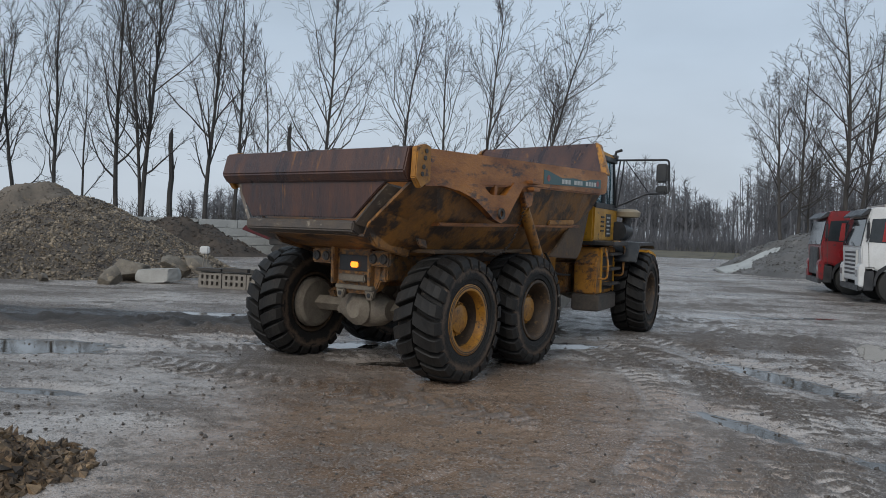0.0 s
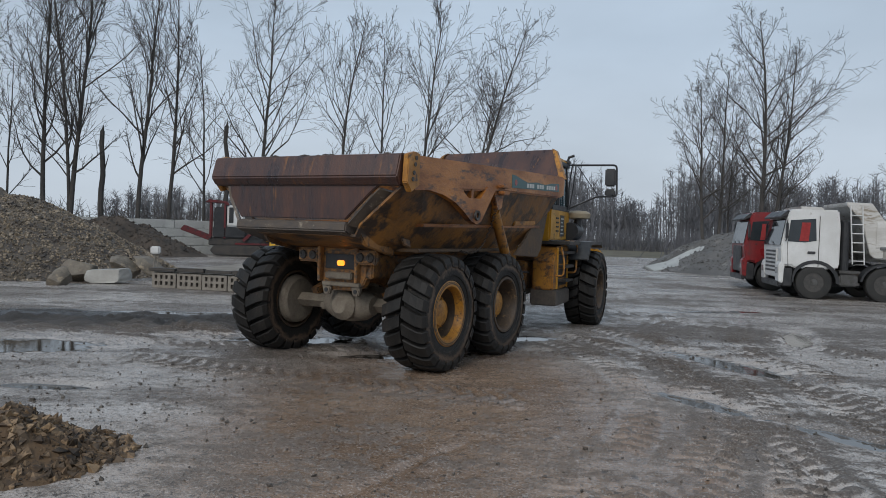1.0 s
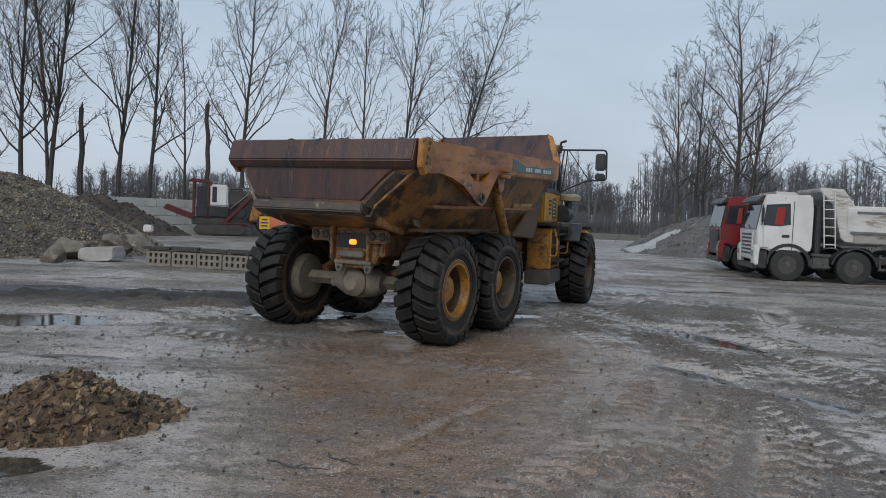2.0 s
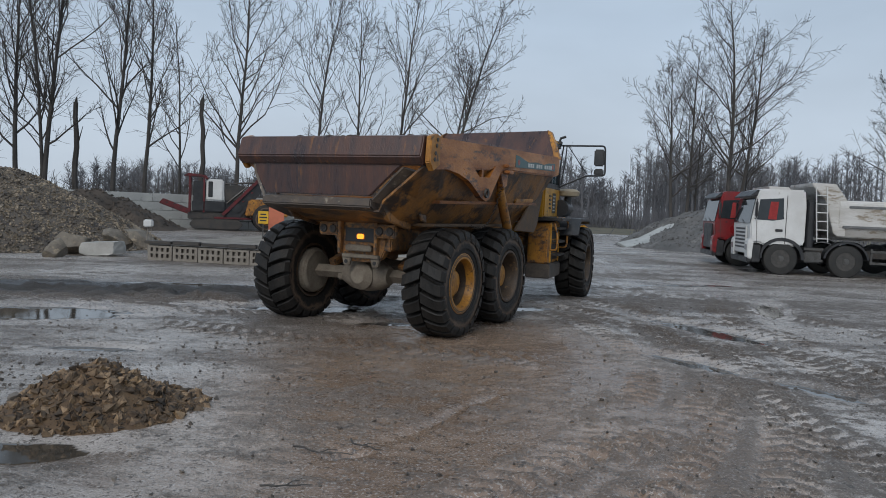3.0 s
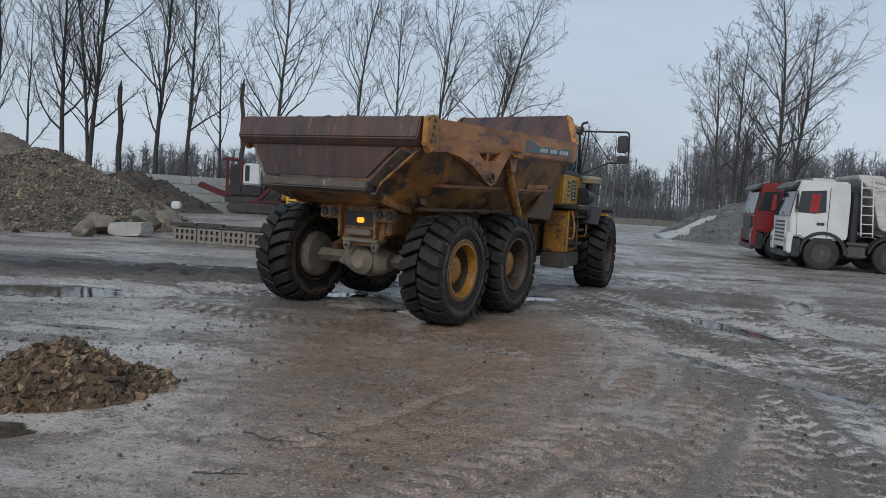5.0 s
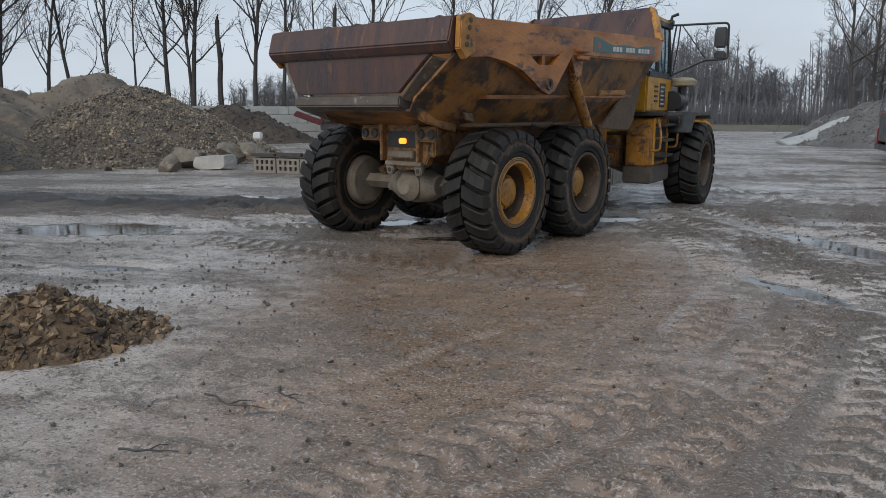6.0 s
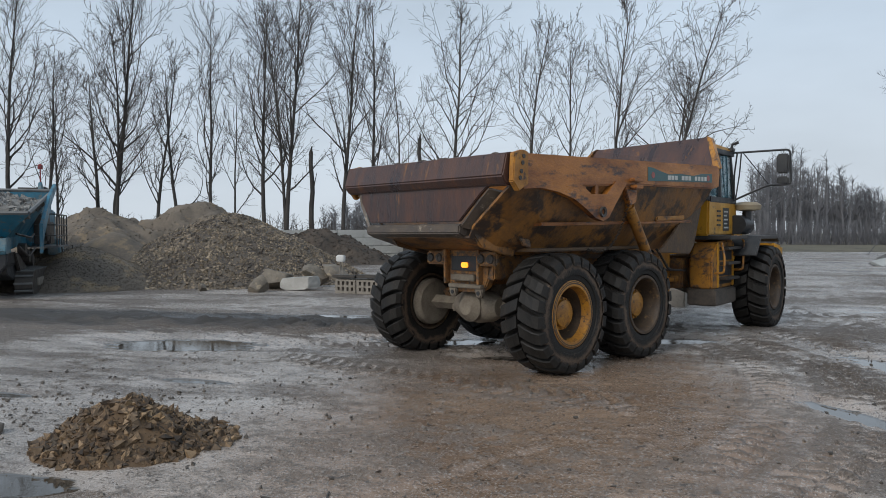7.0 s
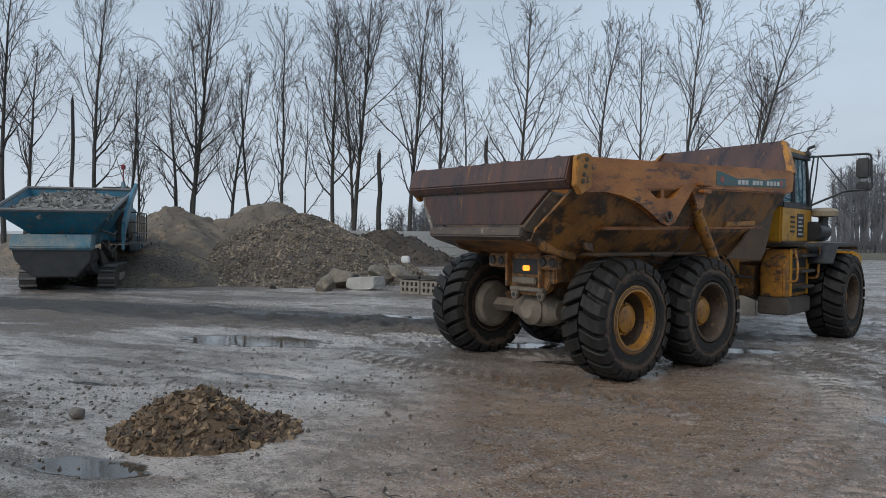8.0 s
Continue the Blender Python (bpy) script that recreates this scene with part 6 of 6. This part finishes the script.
# local x to the machine's right as seen from its hopper end, y away along its length
bm = bmesh.new()
prism(bm, [(0.02, 1.95), (0.35, 1.22), (0.55, 1.2), (3.2, 1.35), (3.2, 2.05), (2.4, 2.35)], "x", -0.72, 0.72, 0.02)
part("feeder", bm, M_BLUE, crusher)
bm = bmesh.new()
lo = [(-0.72, 0.18, 1.55), (0.72, 0.18, 1.55), (0.72, 2.5, 1.55), (-0.72, 2.5, 1.55)]
hi = [(-1.38, -0.35, 2.08), (1.30, -0.35, 2.08), (1.42, 2.6, 2.78), (-1.38, 2.6, 2.78)]
a, b = [bm.verts.new(p) for p in lo], [bm.verts.new(p) for p in hi]
for k in range(4):
    bm.faces.new((a[k], a[(k + 1) % 4], b[(k + 1) % 4], b[k]))
bm.faces.new(a[::-1])
hp = part("hopper", bm, M_BLUE, crusher, "dust-covered blue hopper")
mod = hp.modifiers.new("thick", "SOLIDIFY")
mod.thickness, mod.offset = 0.05, 0.0
bm = bmesh.new()
tube(bm, [(-1.38, -0.35, 2.10), (1.30, -0.35, 2.10)], 0.05, 6)
tube(bm, [(1.30, -0.35, 2.10), (1.42, 2.6, 2.80)], 0.05, 6)
tube(bm, [(-1.38, -0.35, 2.10), (-1.38, 2.6, 2.80)], 0.05, 6)
tube(bm, [(-1.38, 2.6, 2.80), (1.42, 2.6, 2.80)], 0.05, 6)
part("hopper_rim", bm, M_GREYSTEEL, crusher)
rnd = np.random.RandomState(8)
n = 4200
u, v = rnd.uniform(-1.2, 1.2, n), rnd.uniform(-0.2, 2.5, n)
hz = 2.10 + 0.17 * (v + 0.35) + 0.24 * np.exp(-(u / 0.8) ** 2) * np.clip((v + 0.2) / 1.5, 0.1, 1) - 0.12
ld = new("load", stones_mesh("load", np.stack([u, v, hz], -1), 0.02 + 0.13 * rnd.rand(n) ** 7, 9, M_RUBBLE))
ld.parent = crusher
tagged(ld, "broken grey-brown concrete rubble", kind="stuff")
bm = bmesh.new()
gx = [(-1.12, -0.05), (1.12, -0.05), (1.12, 2.3), (-1.12, 2.3)]
prism(bm, gx, "z", 1.96, 2.12)
for q in bm.verts:
    q.co.z += 0.17 * q.co.y
part("load_bed", bm, M_RUBBLE, crusher)
for x in (-0.6, -0.2, 0.25, 0.6):
    bm = bmesh.new()
    prism(bm, [(-0.22, 2.0), (0.22, 1.45), (0.30, 1.45), (0.02, 2.0)], "x", x - 0.02, x + 0.02)
    part("hopper_rib", bm, M_BLUE, crusher)
bm = bmesh.new()
prism(bm, [(-0.10, 1.50), (-0.28, 1.18), (-0.24, 1.10), (0.3, 1.12), (0.3, 1.5)], "x", -1.05, 0.80, 0.02)
part("apron", bm, M_DUSTBLUE, crusher, "dusty pale blue apron")
bm = bmesh.new()
prism(bm, [(-1.02, 1.14), (0.82, 1.14), (0.80, 0.85), (0.45, 0.42), (-0.55, 0.42), (-0.95, 0.85)], "y", -0.2, 0.9, 0.03)
prism(bm, [(-0.2, 1.12), (0.9, 1.12), (3.6, 0.95), (3.6, 0.55), (0.9, 0.42), (0.1, 0.6)], "x", -0.85, 0.75, 0.02)
part("chassis", bm, M_BLACK, crusher, "dark muddy steel underframe")
bm = bmesh.new()
prism(bm, [(0.5, 1.12), (0.9, 1.12), (2.2, 0.62), (2.0, 0.10), (1.7, 0.12)], "x", 0.78, 0.86, 0.02)
part("side_leg", bm, M_DARK, crusher)
for x in (-0.95, 0.95):
    bm = bmesh.new()
    out = [(1.2 + 0.30 * math.cos(a), 0.33 + 0.32 * math.sin(a)) for a in np.linspace(math.pi / 2, 1.5 * math.pi, 9)] + [(4.2 + 0.30 * math.cos(a), 0.33 + 0.32 * math.sin(a)) for a in np.linspace(-math.pi / 2, math.pi / 2, 9)]
    prism(bm, out, "x", x - 0.2, x + 0.2)
    tr = part("track", bm, M_DARK, crusher, "muddy steel crawler track")
    for k in range(19):
        y = 1.15 + k * 0.17
        for z in (0.0, 0.65):
            bm = bmesh.new()
            box(bm, x - 0.22, x + 0.22, y, y + 0.05, z - 0.0, z + 0.03)
            part("track_shoe", bm, M_GREYSTEEL, tr)
    for k in range(5):
        a = math.pi / 2 + (k + 0.5) * math.pi / 5
        bm = bmesh.new()
        box(bm, x - 0.22, x + 0.22, -0.025, 0.025, -0.015, 0.02, 0, Matrix.Translation((0, 1.2 + 0.31 * math.cos(a), 0.33 + 0.325 * math.sin(a))) @ Matrix.Rotation(a - math.pi / 2, 4, "X"))
        part("track_shoe", bm, M_GREYSTEEL, tr)
    bm = bmesh.new()
    box(bm, x - 0.23, x + 0.23, 1.6, 3.9, 0.2, 0.46, 0.03)
    part("track_frame", bm, M_OLDCONC, tr)
bm = bmesh.new()
prism(bm, [(2.7, 1.3), (4.4, 1.3), (4.4, 2.6), (3.9, 2.9), (2.9, 2.75)], "x", -0.7, 0.9, 0.04)
part("crusher_box", bm, M_BLUE, crusher)
bm = bmesh.new()
box(bm, 0.90, 1.12, 2.75, 3.5, 1.3, 2.15, 0.03)
box(bm, 0.90, 1.2, 3.6, 4.35, 1.3, 1.95, 0.03)
lathe(bm, [(0.9, 0.36), (1.2, 0.36), (1.22, 0.3), (1.24, 0.08)], 20, "x", (0, 3.2, 1.75))
part("drive_housing", bm, M_DARK, crusher, "dark oily drive housing")
bm = bmesh.new()
box(bm, 0.70, 1.02, 4.35, 4.75, 1.3, 3.0, 0.03)
part("filter_cabinet", bm, M_BLACK, crusher)
bm = bmesh.new()
prism(bm, [(3.35, 2.2), (3.75, 2.2), (3.8, 2.95), (3.5, 3.1), (3.35, 2.8)], "x", 0.92, 1.02, 0.02)
part("guard_panel", bm, M_DUSTBLUE, crusher, "pale blue guard panel")
bm = bmesh.new()
tube(bm, [(0.9, 4.0, 2.9), (0.9, 4.0, 3.55)], 0.02, 6)
lathe(bm, [(3.5, 0.01), (3.5, 0.07), (3.62, 0.07), (3.66, 0.02)], 10, "z", (0.9, 4.0, 0))
part("beacon_mast", bm, M_RED, crusher)
bm = bmesh.new()
prism(bm, [(4.4, 1.2), (6.4, 1.2), (6.4, 2.35), (4.4, 2.45)], "x", -0.8, 0.95, 0.05)
part("engine_house", bm, M_BLUE, crusher)
bm = bmesh.new()
box(bm, 0.92, 1.25, 4.9, 5.9, 0.95, 1.45, 0.04)
part("blue_tank", bm, M_DUSTBLUE, crusher)
bm = bmesh.new()
box(bm, 0.3, 0.98, 3.8, 4.3, 2.55, 2.95, 0.04)
box(bm, 0.45, 0.9, 4.3, 4.7, 2.4, 2.85, 0.04)
part("control_box", bm, M_DARK, crusher)
bm = bmesh.new()
prism(bm, [(0.35, 1.85), (0.55, 1.95), (1.6, 2.62), (2.6, 3.0), (2.7, 2.85), (1.7, 2.35), (0.6, 1.55), (0.35, 1.1)], "x", 1.42, 1.50, 0.01)
part("hopper_brace", bm, M_BLUE, crusher, "bright blue hopper brace")
bm = bmesh.new()
box(bm, 0.85, 1.55, 2.6, 4.6, 1.22, 1.27, 0.01)
part("walkway", bm, M_GREYSTEEL, crusher)
bm = bmesh.new()
for y in (2.65, 3.1, 3.55, 4.0, 4.55):
    tube(bm, [(1.5, y, 1.25), (1.5, y, 2.15)], 0.022, 6)
for z in (1.55, 1.85, 2.15):
    tube(bm, [(1.5, 2.65, z), (1.5, 4.55, z)], 0.02, 6)
    tube(bm, [(1.5, 2.65, z), (0.95, 2.6, z)], 0.02, 6)
part("handrail", bm, M_ALU, crusher, "grey tubular handrail")
bm = bmesh.new()
for x in (1.45, 1.75):
    tube(bm, [(x - 0.12, 4.7, 1.25), (x, 4.9, 0.35)], 0.025, 6)
for k in range(5):
    box(bm, 1.38 + 0.02 * k, 1.70 + 0.02 * k, 4.68 + 0.04 * k, 4.80 + 0.04 * k, 1.1 - 0.17 * k, 1.12 - 0.17 * k)
part("ladder", bm, M_ALU, crusher)
bm = bmesh.new()
for y, z in ((1.2, 1.2), (1.7, 1.0), (2.2, 0.9)):
    lathe(bm, [(0.80, 0.16), (0.98, 0.16)], 16, "x", (0, y, z))
tube(bm, rounded([(0.9, 0.6, 1.3), (1.0, 1.4, 1.0), (0.98, 2.4, 1.2)], 0.2), 0.03, 6)
tube(bm, rounded([(0.85, 0.7, 1.6), (1.05, 1.5, 1.5), (0.95, 2.5, 1.6)], 0.2), 0.03, 6)
part("drive_gear", bm, M_DARK, crusher)

# ---- red and white screener by the wall ----
scr = thing("mobile_screener", "red and white tracked screening machine with a raised conveyor", "screener", pose(-12.9, 37.4, 0, 0, 0, 18))
bm = bmesh.new()
box(bm, -1.5, 1.3, -0.5, 0.5, 0.55, 0.95, 0.04)
part("frame", bm, M_DARK, scr)
for y in (-0.55, 0.55):
    bm = bmesh.new()
    prism(bm, [(-1.2, 0.05), (1.0, 0.05), (1.25, 0.3), (1.0, 0.58), (-1.2, 0.58), (-1.42, 0.3)], "y", y - 0.17, y + 0.17, 0.04)
    part("track", bm, M_DARK, scr)
bm = bmesh.new()
box(bm, -0.62, 0.25, -0.6, 0.6, 1.5, 2.62, 0.08)
part("engine_cover", bm, M_CABWHITE, scr, "white engine cover")
bm = bmesh.new()
box(bm, -0.52, -0.30, -0.62, -0.59, 1.7, 2.5, 0.02)
part("louvre", bm, M_BLACK, scr)
bm = bmesh.new()
box(bm, -1.3, 0.3, -0.6, 0.6, 0.95, 1.5, 0.04)
part("lower_body", bm, M_BLACK, scr)
bm = bmesh.new()
prism(bm, [(0.3, 0.6), (1.5, 0.6), (1.9, 1.2), (1.3, 1.9), (0.3, 1.7)], "y", -0.45, 0.45, 0.04)
lathe(bm, [(-0.62, 0.25), (-0.45, 0.25)], 14, "y", (0.9, 0, 1.2))
part("chute", bm, M_BLACK, scr)
bm = bmesh.new()
for x, y in ((-1.42, -0.55), (-1.42, 0.55), (-0.72, -0.55)):
    box(bm, x - 0.05, x + 0.05, y - 0.05, y + 0.05, 0.9, 2.75, 0.01)
prism(bm, [(-1.72, 2.72), (-1.5, 2.88), (-0.62, 2.80), (-0.5, 2.62), (-0.62, 2.58), (-0.75, 2.70), (-1.5, 2.72)], "y", -0.62, 0.62, 0.02)
part("mast", bm, M_DARKRED, scr)
bm = bmesh.new()
box(bm, -1.25, -0.66, -0.5, 0.5, 1.2, 2.5, 0.05)
part("radiator_house", bm, M_BLACK, scr)
bm = bmesh.new()
prism(bm, [(-2.9, 1.30), (-2.7, 1.55), (-1.4, 1.05), (-1.4, 0.75)], "y", -0.35, 0.35, 0.03)
part("tail_conveyor", bm, M_DARKRED, scr)
bm = bmesh.new()
for y in (-0.62, 0.55):
    prism(bm, [(0.15, 0.86), (0.26, 0.74), (2.25, 2.86), (2.18, 3.0)], "y", y - 0.05, y + 0.05, 0.01)
for k in range(4):
    t = (k + 0.5) / 4
    box(bm, 0.5 + 1.75 * t, 0.62 + 1.75 * t, -0.60, 0.5, 0.78 + 1.9 * t, 0.86 + 1.9 * t, 0.01)
cv = part("conveyor", bm, M_DARKRED, scr, "red inclined conveyor with a black belt")
bm = bmesh.new()
prism(bm, [(0.3, 0.72), (2.2, 2.84), (2.5, 2.55), (1.05, 0.66)], "y", -0.56, 0.46, 0.02)
part("belt", bm, M_BLACK, cv)
bm = bmesh.new()
lathe(bm, [(-0.66, 0.13), (0.58, 0.13)], 14, "y", (2.2, 0, 2.9))
part("roller", bm, M_AXLE, cv)
bm = bmesh.new()
box(bm, -0.2, 2.0, -0.58, 0.5, 0.60, 0.70, 0.01)
part("base_rail", bm, M_DARKRED, cv)
bm = bmesh.new()
tube(bm, [(0.3, -0.5, 2.4), (1.9, -0.5, 2.55)], 0.05, 6)
tube(bm, [(0.4, -0.55, 1.4), (1.4, -0.55, 2.3)], 0.05, 6)
box(bm, 0.3, 1.2, -0.55, 0.55, 1.55, 2.35, 0.05)
part("screen_box", bm, M_DARK, scr)

# ---- wheel loader behind ----
ldr = thing("wheel_loader", "yellow wheel loader parked before the block wall", "wheel loader", pose(-9.2, 38.3, 0, 0, 0, -72))
for x in (-0.85, 0.85):
    for y in (-1.4, 1.4):
        bm = bmesh.new()
        lathe(bm, [(-0.24, 0.35), (-0.26, 0.55), (-0.2, 0.72), (0.2, 0.72), (0.26, 0.55), (0.24, 0.35)], 28, "x", closed=True)
        w = part("wheel", bm, M_TYRE, ldr, "", True)
        w.matrix_basis = pose(x, y, 0.71)
        bm = bmesh.new()
        lathe(bm, [(-0.2, 0.36), (0.12, 0.36), (0.2, 0.2), (0.22, 0.02)] if x > 0 else [(0.2, 0.36), (-0.12, 0.36), (-0.2, 0.2), (-0.22, 0.02)], 20)
        part("rim", bm, M_YELLOW, w)
bm = bmesh.new()
prism(bm, [(-2.5, 0.8), (-0.3, 0.8), (-0.2, 1.75), (-2.3, 1.65)], "x", -0.6, 0.6, 0.06)
part("engine_body", bm, M_YELLOW, ldr)
bm = bmesh.new()
box(bm, -0.6, 0.6, -0.2, 0.95, 1.2, 2.6, 0.06)
part("cab", bm, M_GLASSDARK, ldr)
bm = bmesh.new()
box(bm, -0.65, 0.65, -0.25, 1.0, 2.6, 2.72, 0.04)
part("roof", bm, M_CAB, ldr)
bm = bmesh.new()
for x in (-0.5, 0.5):
    prism(bm, [(0.9, 1.5), (1.2, 1.6), (2.9, 0.75), (2.8, 0.5)], "x", x - 0.07, x + 0.07, 0.02)
part("lift_arm", bm, M_YELLOW, ldr)
bm = bmesh.new()
prism(bm, [(2.7, 1.15), (2.62, 0.4), (2.85, 0.15), (3.6, 0.1), (3.6, 0.14), (2.95, 0.35), (2.85, 0.6), (2.85, 1.15)], "x", -1.25, 1.25, 0.01)
part("bucket", bm, M_DARK, ldr, "dark steel bucket")

# ---- the plan enlarged to its true size ----
for me in bpy.data.meshes:
    me.transform(Matrix.Scale(S, 4))
for ob in bpy.data.objects:
    if ob.type not in {"CAMERA", "LIGHT"}:
        ob.location = ob.location * S
    for mod in ob.modifiers:
        mod.thickness *= S
